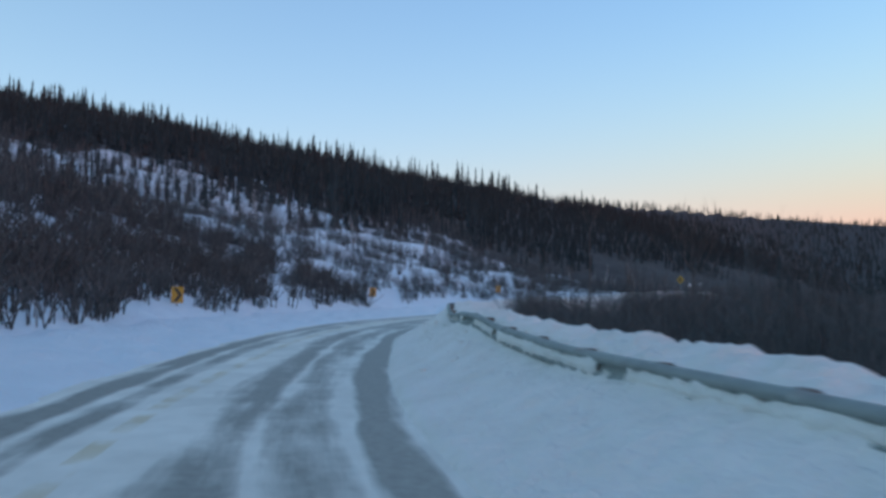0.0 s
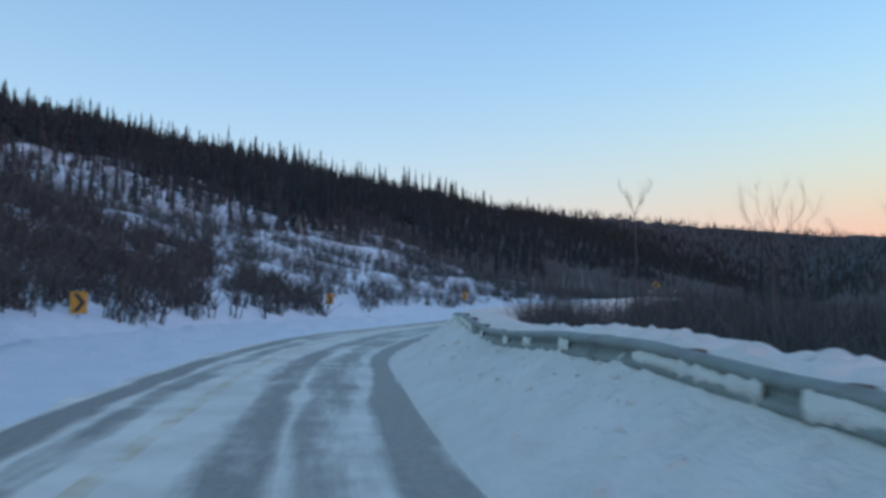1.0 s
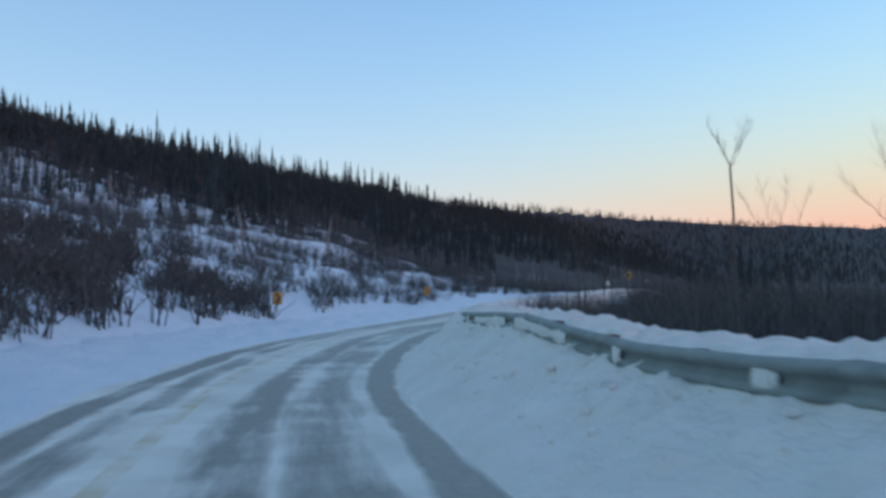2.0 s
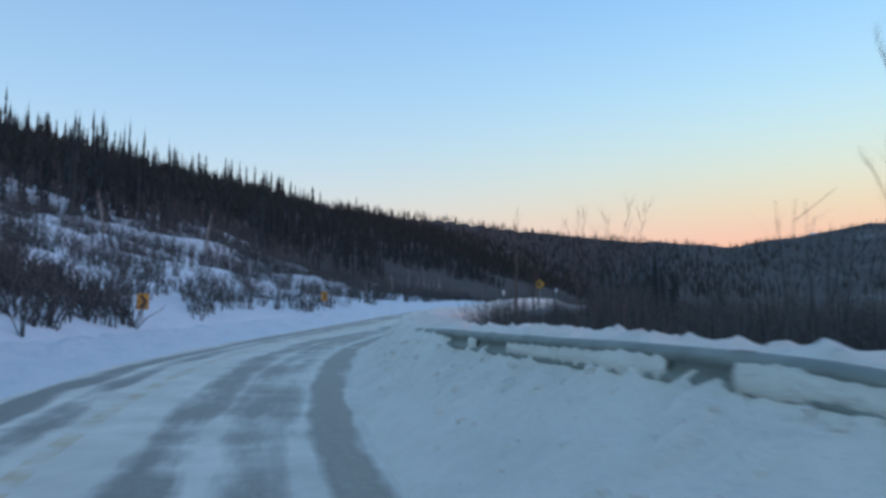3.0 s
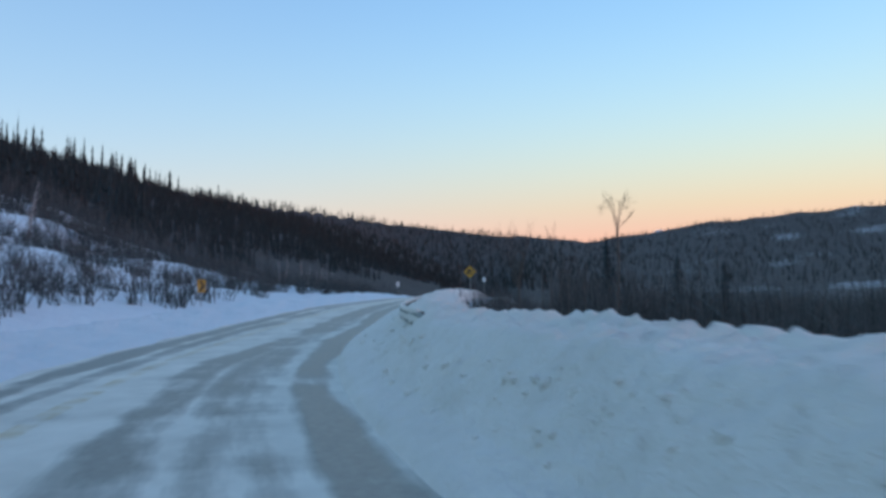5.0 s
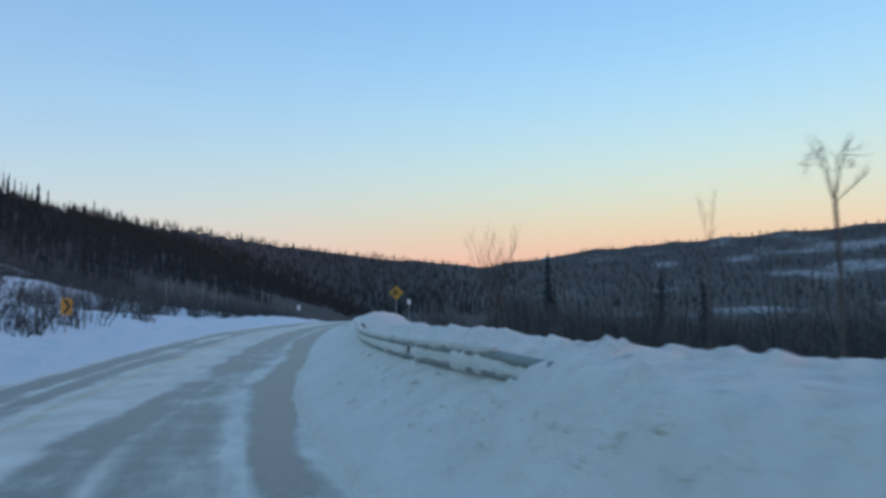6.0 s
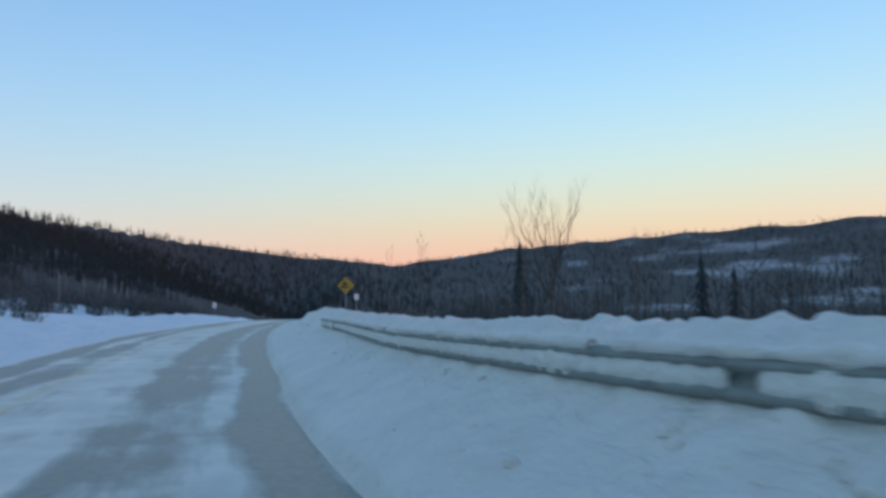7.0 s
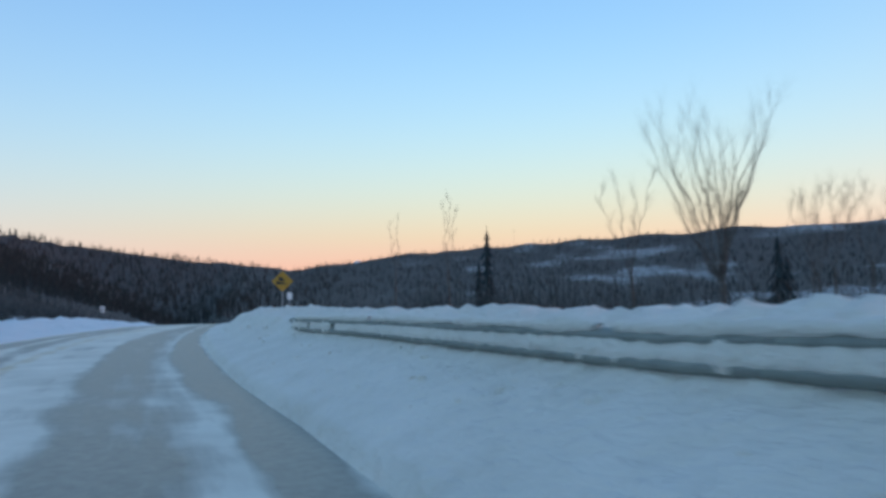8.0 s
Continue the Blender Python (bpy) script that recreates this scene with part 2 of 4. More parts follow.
def along_across(x, y):
    """Metres along the road and to its right for world places."""
    x, y = np.ravel(x), np.ravel(y)
    s, n = np.empty(len(x)), np.empty(len(x))
    for i in range(0, len(x), 20000):
        q = np.stack([x[i : i + 20000], y[i : i + 20000]], 1)
        k = ((q[:, None] - CURVE[None, ::2]) ** 2).sum(2).argmin(1) * 2
        v = q - CURVE[k]
        s[i : i + 20000] = ALONG[k]
        n[i : i + 20000] = np.sign(v[:, 0] * AHEAD[k, 1] - v[:, 1] * AHEAD[k, 0]) * np.hypot(v[:, 0], v[:, 1])
    return s, n


# ---- the land: hill up from the road, valley below it, ridges round about ----
MID = (-1.0, 35.0)
RIDGE_AZ = [-180, -120, -60, -32, -25, -17, -8, 1, 10, 19, 26, 32, 38, 41.5, 45, 50, 58, 66, 76, 86, 110, 150, 180]
RIDGE_EL = [8.0, 13.0, 14.8, 14.1, 13.5, 12.5, 11.1, 9.95, 8.35, 7.15, 6.28, 5.58, 4.98, 4.7, 5.18, 5.88, 6.42, 6.82, 7.03, 6.93, 5.6, 5.0, 8.0]
RIDGE_FAR = [300, 280, 270, 280, 300, 330, 380, 430, 560, 850, 1100, 1150, 1200, 1200, 1250, 1300, 1300, 1300, 1300, 1300, 1300, 900, 300]


def wave(x, y, size, seed):
    r = np.random.RandomState(seed)
    out = 0
    for k in range(6):
        a, f, ph = r.uniform(0, 6.28), 6.28 / size * r.uniform(0.6, 1.9), r.uniform(0, 6.28)
        out = out + np.sin((x * math.cos(a) + y * math.sin(a)) * f + ph) / 2.45
    return out


def land(x, y):
    x, y = np.asarray(x, float), np.asarray(y, float)
    shape = x.shape
    x, y = x.ravel(), y.ravel()
    s, n = along_across(x, y)
    base = road_height(s)
    r = np.hypot(x - MID[0], y - MID[1])
    az = np.degrees(np.arctan2(x - MID[0], y - MID[1]))
    el = np.radians(np.interp(az, RIDGE_AZ, RIDGE_EL) + 0.07 * wave(az, az * 0, 9, 3))
    far = np.interp(az, RIDGE_AZ, RIDGE_FAR)
    up = 1.5 + np.minimum(r, far) * np.tan(el) - np.clip(r - far, 0, None) * 0.06
    slope = 1.5 + np.clip(r, 75, far) * np.tan(el) - np.clip(r - far, 0, None) * 0.06
    dn = np.clip(-n - 6.8, 0, None)
    reach = np.interp(az, [-20, 0, 15, 40], [48, 55, 100, 180])
    left = base + 0.25 + (slope - base) * (1 - np.exp(-dn / reach)) + np.minimum(dn, 20) / 20 * 0.6 * wave(x, y, 17, 5)
    dr = np.clip(n - 6.2, 0, None)
    sink = -4.6 * (1 - np.exp(-dr / 7.0)) + 0.4 * wave(x, y, 14, 8) * np.clip(dr / 8, 0, 1)
    rise = np.clip((r - 140) / (far - 140), 0, 1.0)
    right = base * np.exp(-dr / 20) + 0.5 * np.clip(1 - dr / 3, 0, 1) + sink + (up + 4) * rise**1.15
    right = np.where(r > far, up, right)
    z = np.where(n < 0, left, right)
    z = np.maximum(z, np.where(r > far, up, up * np.clip((r - 420) / np.maximum(far - 420, 60), 0, 1) ** 1.3 - 4))
    near = np.clip((np.abs(n) - 6.0) / 1.5, 0, 1)
    near = np.where(s > 190, 1.0, near)
    z = z * near + (base - 0.12) * (1 - near)
    return np.maximum(z, -60).reshape(shape)


def thicket(x, y):
    """Where the brush stands thick (above nought) and where the snow lies open."""
    return 0.55 * wave(x, y, 13, 61) + 0.5 * wave(x, y, 5.5, 62) + 0.45 * wave(x, y, 2.6, 63)


def mesh_object(name, verts, faces, mat, parent=None, smooth=True):
    me = bpy.data.meshes.new(name)
    verts = np.asarray(verts, float)
    me.from_pydata(verts.tolist() if len(verts) else [], [], faces)
    me.materials.append(mat)
    if smooth:
        me.polygons.foreach_set("use_smooth", np.ones(len(me.polygons), bool))
    me.update()
    ob = new(name, me)
    ob.parent = parent
    return ob


def grid_faces(rows, cols):
    i = np.arange(rows - 1)[:, None] * cols + np.arange(cols - 1)[None]
    i = i.ravel()
    return np.stack([i, i + 1, i + cols + 1, i + cols], 1).tolist()


def graded(lo, hi, step, reach, growth=1.12):
    mid = list(np.arange(lo, hi + step, step))
    a, d = [], step
    q = mid[-1]
    while q < reach:
        d *= growth
        q += d
        a.append(q)
    bq, d = [], step
    q = mid[0]
    while q > -reach:
        d *= growth
        q -= d
        bq.append(q)
    return np.array(bq[::-1] + mid + a)


gx, gy = graded(-45, 70, 1.0, 4200, 1.04), graded(-5, 135, 1.0, 4200, 1.04)
GX, GY = np.meshgrid(gx, gy)
GZ = land(GX, GY)
ground = mesh_object("ground", np.stack([GX, GY, GZ], -1).reshape(-1, 3), grid_faces(len(gy), len(gx)), GROUND)
gs, gn = along_across(GX, GY)
gr = np.hypot(GX - MID[0], GY - MID[1]).ravel()
hill = np.interp(-gn, [6.5, 8.5, 14, 70, 92, 120], [-0.4, 0.0, 0.06, 0.06, 0.12, 0.5]) + np.interp(gs, [140, 190], [0.0, 0.5]) * np.clip((-gn - 9) / 8, 0, 1)
hill += np.interp(gs, [25, 50], [0.07, 0.0]) * np.clip((-gn - 9) / 8, 0, 1)
hill += 0.10 * thicket(GX.ravel(), GY.ravel()) * np.clip((-gn - 7) / 3, 0, 1)
valley = np.interp(gn, [6, 9, 60, 300, 500, 900], [-0.3, 0.5, 0.5, 0.5, 0.5, 0.5])
gaz = np.degrees(np.arctan2(GX - MID[0], GY - MID[1])).ravel()
clearing = np.clip(wave(GX.ravel(), GY.ravel(), 330, 91) + 0.7 * wave(GX.ravel(), GY.ravel(), 130, 92) - 0.2, 0, 1)
valley -= 0.15 * clearing * np.interp(gr, [260, 480], [0.0, 1.0]) * np.interp(gaz, [44, 56, 120], [0.0, 1.0, 1.0])
growth = np.where(gn < 0, hill, valley)
growth = np.where((gs > np.where(gn < -8, 150, 104)) & (gn < 60) & ((np.abs(gn) > 8) | (gs > 125)), np.maximum(growth, 0.5), growth)
att = ground.data.attributes.new("growth", "FLOAT", "POINT")
att.data.foreach_set("value", growth.astype(np.float32))
tagged(ground, "snow-covered wooded hillside and brushy valley floor", "ground", kind="structure")


def far_mountain(azimuth, top_el, width, far, seed):
    """A snowy peak that shows over the valley's rim."""
    r = np.random.RandomState(seed)
    u = np.linspace(-1, 1, 41)
    w = np.linspace(-1, 1, 15)
    U, V = np.meshgrid(u, w)
    shape = np.clip(1 - np.abs(U) ** 1.3, 0, 1) * np.clip(1 - np.abs(V), 0, 1)
    rough = 0.06 * wave(U * 9, V * 9, 4.0, seed) + 0.05 * wave(U * 9, V * 9, 1.6, seed + 1)
    top = far * math.tan(radians(top_el))
    z = top * (0.55 + 0.45 * shape) + rough * top * 0.18 * (shape > 0.02)
    a = radians(azimuth)
    half = far * math.tan(radians(width))
    x = MID[0] + math.sin(a) * far + math.cos(a) * U * half + math.sin(a) * V * 500
    y = MID[1] + math.cos(a) * far - math.sin(a) * U * half + math.cos(a) * V * 500
    ob = mesh_object("distant_mountain", np.stack([x, y, z], -1).reshape(-1, 3), grid_faces(15, 41), SNOW)
    tagged(ob, "distant snowy mountain over the valley's rim", "mountain", kind="structure")


far_mountain(46.6, 5.5, 3.2, 3400, 71)
far_mountain(89.0, 7.4, 4.5, 3400, 75)


def strip(name, s, across, height, mat):
    """A sheet along the road; across and height are arrays of rows by columns."""
    S = np.repeat(s[:, None], across.shape[1], 1)
    v = place_at(S, across, height).reshape(-1, 3)
    return mesh_object(name, v, [f[::-1] for f in grid_faces(*across.shape)], mat)


# the driven road
rs = np.arange(-30, 175, 0.5)
u = np.linspace(0, 1, 25)[None]
across = left_edge(rs)[:, None] * (1 - u) + (right_edge(rs)[:, None] + 0.25) * u - 0.3 * (1 - u)
road = strip("road", rs, across, road_height(rs)[:, None] + 0.0 * across - 0.012 * np.abs(across), ROAD)
uvl = road.data.uv_layers.new(name="along_across")
li = np.empty(len(road.data.loops), np.int32)
road.data.loops.foreach_get("vertex_index", li)
scaled = np.where(across > 0, across * 2.6 / right_edge(rs)[:, None], across * -2.8 / left_edge(rs)[:, None])
uvv = np.stack([np.repeat(rs[:, None], across.shape[1], 1), scaled], -1).reshape(-1, 2)[li]
uvl.data.foreach_set("uv", uvv.astype(np.float32).ravel())
tagged(road, "icy two-lane road of packed snow with bare wheel tracks", "road", kind="structure")

# snowy shoulder on the hill side
ss = np.arange(-30, 175, 0.4)
u = np.linspace(0, 1, 26)[None]
across = (left_edge(ss)[:, None] + 0.02) * (1 - u) - 8.6 * u + 0.12 * wave(ss, ss * 0, 3.0, 31)[:, None] * (1 - u)
lump = 0.07 * wave(np.repeat(ss[:, None], 26, 1), across * 1.0, 2.2, 32) + 0.04 * wave(np.repeat(ss[:, None], 26, 1), across, 0.9, 33)
rise = np.interp(u, [0, 0.08, 0.3, 0.7, 1.0], [-0.06, 0.06, 0.14, 0.42, 0.3])
shoulder = strip("snow_shoulder", ss, across, road_height(ss)[:, None] + rise + lump * np.clip(u * 6, 0, 1) * np.clip((1 - u) * 6, 0, 1), SNOW)
tagged(shoulder, "smooth plowed snow shoulder below the hill", "snow", kind="structure")

# plowed snow on the valley side: apron up to the rail, crest behind it
bs = np.r_[np.arange(-30, -4, 0.3), np.arange(-4, 95, 0.1), np.arange(95, 175, 0.4)]
cols = 64
u = np.linspace(0, 1, cols)[None]
edge, rail, top = right_edge(bs)[:, None], rail_side(bs)[:, None], rail_top(bs)[:, None]
base = road_height(bs)[:, None]
B = np.repeat(bs[:, None], cols, 1)
key_u = [0.0, 0.06, 0.22, 0.42, 0.47, 0.55, 0.66, 0.78, 1.0]
buried = np.interp(bs, [34.0, 35.5, 39.0, 41.5, 50.3, 51.6, 52.6, 79.0, 82.5], [0, 0.5, 0.65, 1, 1, 0.6, 0, 0, 1])[:, None]
across = np.empty((len(bs), cols))
height = np.empty((len(bs), cols))
ridge = 0.03 * wave(bs, bs * 0, 7.0, 41) + 0.016 * wave(bs, bs * 0, 2.7, 42) + 0.006 * wave(bs, bs * 0, 1.1, 43) + 0.009 * wave(bs, bs * 0, 0.33, 49)
crest = crest_top(bs)
for i in range(len(bs)):
    e, q, t, z0, bu = edge[i, 0], rail[i, 0], top[i, 0], base[i, 0], buried[i, 0]
    low = t - np.interp(bs[i], [5.5, 7.5, 9, 15, 32, 38], [0.22, 0.24, 0.34, 0.28, 0.28, 0.36])
    ka = [e - 0.05, e + 0.12, e + (q - e) * 0.4, q - 0.12, q + 0.0, q + 0.25, q + 0.75, q + 1.4, q + 2.9]
    steep = np.interp(bs[i], [40, 54, 75, 90], [0, 1, 1, 0.4])
    kz = [z0 - 0.08, z0 + 0.05 + 0.08 * steep, z0 + (low - z0) * (0.34 + 0.14 * steep), low - 0.03, low + 0.05, t - 0.02, crest[i] + ridge[i], crest[i] - 0.22 + ridge[i] * 0.6, z0 - 0.6]
    wide = np.interp(bs[i], [61, 66, 80, 90], [0, 0.35, 0.35, 0.0])
    ka[7], kz[7] = ka[7] + 2.0 * wide, kz[7] + 0.2 * wide
    ka[8] += 2.6 * wide
    if bu > 0:
        ka[3], kz[3] = ka[3] - 0.35 * bu, kz[3] + 0.16 * bu
        ka[4], kz[4] = ka[4] - 0.18 * bu, kz[4] + 0.38 * bu + ridge[i] * 0.5 * bu
        kz[5] += 0.12 * bu
    across[i] = np.interp(u[0], key_u, ka)
    height[i] = np.interp(u[0], key_u, kz)
soft = np.clip(u * 8, 0, 1) * (0.5 + 0.8 * np.exp(-(((u - 0.62) / 0.12) ** 2)))
rough = np.abs(wave(B, across * 1.2, 0.8, 46)) * np.abs(wave(B, across, 0.5, 47))
chunks = np.abs(wave(B, across * 0.6, 0.55, 51)) * np.clip(wave(B, across, 1.3, 52) + 0.6, 0, 1.4)
ragged = np.interp(bs, [6, 14, 24, 40, 54, 62], [0.3, 0.7, 1, 1, 0.7, 0.3])[:, None] * np.exp(-(((u - 0.36) / 0.13) ** 2))
height += 0.11 * ragged * (np.minimum(chunks, 1.0) - 0.35)
height += soft * (0.02 * wave(B, across * 1.3, 0.9, 44) + 0.024 * wave(B, across, 0.45, 45) + 0.05 * np.minimum(rough, 0.8) * (0.45 + buried) + 0.04 * np.clip(wave(B, across, 0.34, 48) - 0.4, 0, 0.8))
bank = strip("snow_bank", bs, across, height, BANK)
tagged(bank, "lumpy plowed snow bank heaped along the guardrail", "snow bank", kind="structure")


# ---- guardrail ----
def thing(name, at=(0, 0, 0), turn=0.0):
    ob = new(name)
    ob.matrix_world = Matrix.Translation(at) @ pose(0, 0, 0, 0, 0, turn)
    return ob


def part(name, bm, mat, parent, label=""):
    me = bpy.data.meshes.new(name)
    bm.to_mesh(me)
    bm.free()
    me.materials.append(mat)
    ob = new(name, me)
    ob.parent = parent
    if label:
        ob["label"] = label
    return ob


def box(bm, size, at=(0, 0, 0), bevel=0.0):
    m = Matrix.Translation(at) @ Matrix.Diagonal((*size, 1))
    made = bmesh.ops.create_cube(bm, size=1, matrix=m)
    if bevel:
        edges = list({e for v in made["verts"] for e in v.link_edges})
        bmesh.ops.bevel(bm, geom=edges, offset=bevel, segments=2, affect="EDGES")


W_BEAM = [(0.0, 0.156), (0.022, 0.148), (0.08, 0.112), (0.083, 0.078), (0.03, 0.04), (0.0, 0.018), (0.0, -0.018), (0.03, -0.04), (0.083, -0.078), (0.08, -0.112), (0.022, -0.148), (0.0, -0.156)]


def beam_mesh(s0, s1):
    """One length of W-beam that follows the road between two distances along it."""
    s = np.linspace(s0, s1, 9)
    ring = [(d, z) for d, z in W_BEAM] + [(d - 0.012, z) for d, z in reversed(W_BEAM)]
    v = np.concatenate([place_at(s, rail_side(s) - d, rail_top(s) - 0.156 + z)[:, None] for d, z in ring], 1)
    k = len(ring)
    faces = []
    for i in range(len(s) - 1):
        for j in range(k):
            a, b = i * k + j, i * k + (j + 1) % k
            faces.append((a, b, b + k, a + k))
    faces.append(tuple(range(k)))
    faces.append(tuple(range((len(s) - 1) * k, len(s) * k))[::-1])
    return v.reshape(-1, 3), faces


guardrail = thing("guardrail")
tagged(guardrail, "galvanised W-beam guardrail half sunk in plowed snow", "guardrail")
LENGTH = 3.81
for k in range(-4, 21):
    v, f = beam_mesh(k * LENGTH, (k + 1) * LENGTH + 0.12)
    mesh_object("beam", v + np.array((0, 0, 0.002 * (k % 2))), f, ZINC, guardrail)
bm = bmesh.new()
box(bm, (0.15, 0.2, 1.5), (0, 0, -0.72), 0.012)
first_post = part("post", bm, WOOD, guardrail)
bm = bmesh.new()
box(bm, (0.15, 0.19, 0.3), (0, 0, 0.0), 0.01)
first_block = part("blockout", bm, WOOD, guardrail)
for k in range(-8, 42):
    s = k * LENGTH / 2 + 0.06
    x, y, z = place_at(np.array([s]), np.array([rail_side(s) + 0.30]), rail_top(s))[0]
    i = np.argmin(abs(ALONG - s))
    turn = math.degrees(math.atan2(-AHEAD[i, 0], AHEAD[i, 1]))
    for model, off, up in ((first_post, 0.30, -0.24), (first_block, 0.108, -0.156)):
        ob = model if k == -8 else model.copy()
        if k > -8:
            scene.collection.objects.link(ob)
        px, py, pz = place_at(np.array([s]), np.array([rail_side(s) + off]), rail_top(s) + up)[0]
        ob.matrix_world = pose(px, py, pz, 0, 0, turn)

# snow caught in the hollow of the rail
FILLS = [(-6, 6.2), (7.0, 11.8), (12.2, 14.3), (16.1, 16.5), (18.0, 18.5), (19.7, 20.0), (22.3, 22.5), (24.0, 26.6), (27.4, 31.2), (32.6, 33.1), (35.6, 38.6), (51.5, 56.9), (57.15, 75.5), (75.85, 77.6), (77.9, 79.6)]
for i, (s0, s1) in enumerate(FILLS):
    s = np.linspace(s0, s1, max(12, int((s1 - s0) / 0.06)))
    tap = np.clip(np.minimum(s - s0, s1 - s) / 0.05, 0, 1) ** 0.5
    jit = (0.5 if s1 - s0 > 15 else 1.0) * (0.014 * wave(s, s * 0, 0.32, 60 + i) + 0.012 * wave(s, s * 0, 1.7, 80 + i))
    ring = []
    for a in np.linspace(0, 2 * math.pi, 9)[:-1]:
        ca, sa = math.copysign(abs(math.cos(a)) ** 0.6, math.cos(a)), math.copysign(abs(math.sin(a)) ** 0.5, math.sin(a))
        d = 0.03 + (0.05 + jit) * ca * (0.5 + 0.5 * tap)
        z = ((0.098 if s0 > 50 else 0.082) + 1.6 * jit) * sa * (0.55 + 0.45 * tap) - 0.012
        ring.append(place_at(s, rail_side(s) - d, rail_top(s) - 0.156 + z)[:, None])
    v = np.concatenate(ring, 1)
    k = 8
    faces = [(a * k + b, a * k + (b + 1) % k, (a + 1) * k + (b + 1) % k, (a + 1) * k + b) for a in range(len(s) - 1) for b in range(k)]
    faces += [tuple(range(k)), tuple(range((len(s) - 1) * k, len(s) * k))[::-1]]
    ob = mesh_object("caught_snow", v.reshape(-1, 3), faces, BANK)
    tagged(ob, "ridge of packed snow caught in the guardrail's hollow", "snow", "snow in the guardrail")


# snow that hangs over the rail's upper edge
for i, (s0, s1) in enumerate(((52.8, 58.5), (58.8, 66.4), (66.6, 73.0), (73.3, 79.4))):
    s = np.linspace(s0, s1, int((s1 - s0) / 0.06))
    tap = np.clip(np.minimum(s - s0, s1 - s) / 0.12, 0, 1) ** 0.5
    jit = 0.007 * wave(s, s * 0, 0.4, 110 + i) + 0.008 * wave(s, s * 0, 1.6, 120 + i)
    ring = []
    for a in np.linspace(0, 2 * math.pi, 9)[:-1]:
        d = 0.02 + (0.075 + jit) * math.cos(a) * (0.5 + 0.5 * tap)
        z = 0.012 + (0.062 + 1.5 * jit) * math.sin(a) * (0.5 + 0.5 * tap)
        ring.append(place_at(s, rail_side(s) - d, rail_top(s) + z)[:, None])
    v = np.concatenate(ring, 1)
    k = 8
    faces = [(a * k + b, a * k + (b + 1) % k, (a + 1) * k + (b + 1) % k, (a + 1) * k + b) for a in range(len(s) - 1) for b in range(k)]
    faces += [tuple(range(k)), tuple(range((len(s) - 1) * k, len(s) * k))[::-1]]
    ob = mesh_object("snow_cap", v.reshape(-1, 3), faces, BANK)
    tagged(ob, "rounded cap of snow along the guardrail's upper edge", "snow", "snow in the guardrail")


# lumps thrown up by the plow
def clods(seed, count, s_range):
    rnd = random.Random(seed)
    v, f = [], []
    ico = bmesh.new()
    bmesh.ops.create_icosphere(ico, subdivisions=1, radius=1.0)
    shape = [q.co.copy() for q in ico.verts]
    tris = [tuple(q.index for q in face.verts) for face in ico.faces]
    ico.free()
    for _ in range(count):
        i = rnd.randrange(len(bs))
        while not s_range[0] < bs[i] < s_range[1]:
            i = rnd.randrange(len(bs))
        j = int(cols * (0.14 + 0.3 * rnd.random() ** 0.6))
        x, y, z = place_at(bs[i : i + 1], across[i, j : j + 1], height[i, j : j + 1])[0]
        r = 0.02 + 0.06 * rnd.random() ** 2.5
        k = len(v)
        for c in shape:
            v.append((x + c.x * r * rnd.uniform(0.7, 1.3), y + c.y * r * rnd.uniform(0.7, 1.3), z + r * 0.1 + c.z * r * rnd.uniform(0.6, 1.0)))
        f += [tuple(k + q for q in t) for t in tris]
    ob = mesh_object("snow_clods", v, f, BANK, None, False)
    tagged(ob, "broken lumps of plowed snow on the bank", "snow", kind="stuff")


clods(3, 420, (12, 58))
clods(4, 120, (58, 92))


# ---- signs ----
def face_to(x, y, tx, ty):
    """The turn about z with which a panel in the xz plane, front to -y, faces a place."""
    return math.degrees(math.atan2(tx - x, -(ty - y)))


def slab(bm, outline, depth, front):
    """A flat plate with the given outline in x and z, its front at y = front."""
    vs = [bm.verts.new((x, front, z)) for x, z in outline]
    f = bm.faces.new(vs)
    back = bmesh.ops.extrude_face_region(bm, geom=[f])
    bmesh.ops.translate(bm, vec=(0, depth, 0), verts=[e for e in back["geom"] if isinstance(e, bmesh.types.BMVert)])
    bmesh.ops.recalc_face_normals(bm, faces=bm.faces)


def rounded(w, h, r, n=4):
    out = []
    for cx, cz, a0 in ((w / 2 - r, h / 2 - r, 0), (-w / 2 + r, h / 2 - r, 90), (-w / 2 + r, -h / 2 + r, 180), (w / 2 - r, -h / 2 + r, 270)):
        for k in range(n + 1):
            a = radians(a0 + 90 * k / n)
            out.append((cx + r * math.cos(a), cz + r * math.sin(a)))
    return out


def sign_post(owner, bottom, top):
    bm = bmesh.new()
    box(bm, (0.055, 0.035, top - bottom), (0, 0.03, (top + bottom) / 2), 0.006)
    part("post", bm, STEEL, owner)


def chevron_sign(x, y, z, towards):
    g = float(land(np.array([x]), np.array([y]))[0])
    ob = thing("chevron_sign", (x, y, g), face_to(x, y, *towards))
    h = z - g
    sign_post(ob, -0.3, h + 0.25)
    bm = bmesh.new()
    slab(bm, [(a, b + h) for a, b in rounded(0.61, 0.76, 0.04)], 0.006, 0.0)
    part("panel", bm, YELLOW, ob)
    bm = bmesh.new()
    slab(bm, [(-0.22, h + 0.31), (-0.02, h + 0.31), (0.24, h), (-0.02, h - 0.31), (-0.22, h - 0.31), (0.04, h)], 0.004, -0.004)
    part("chevron_mark", bm, BLACK, ob, "black arrowhead pointing along the bend")
    tagged(ob, "yellow chevron sign with black arrowhead on steel post", "road sign", "chevron signs on the bend")


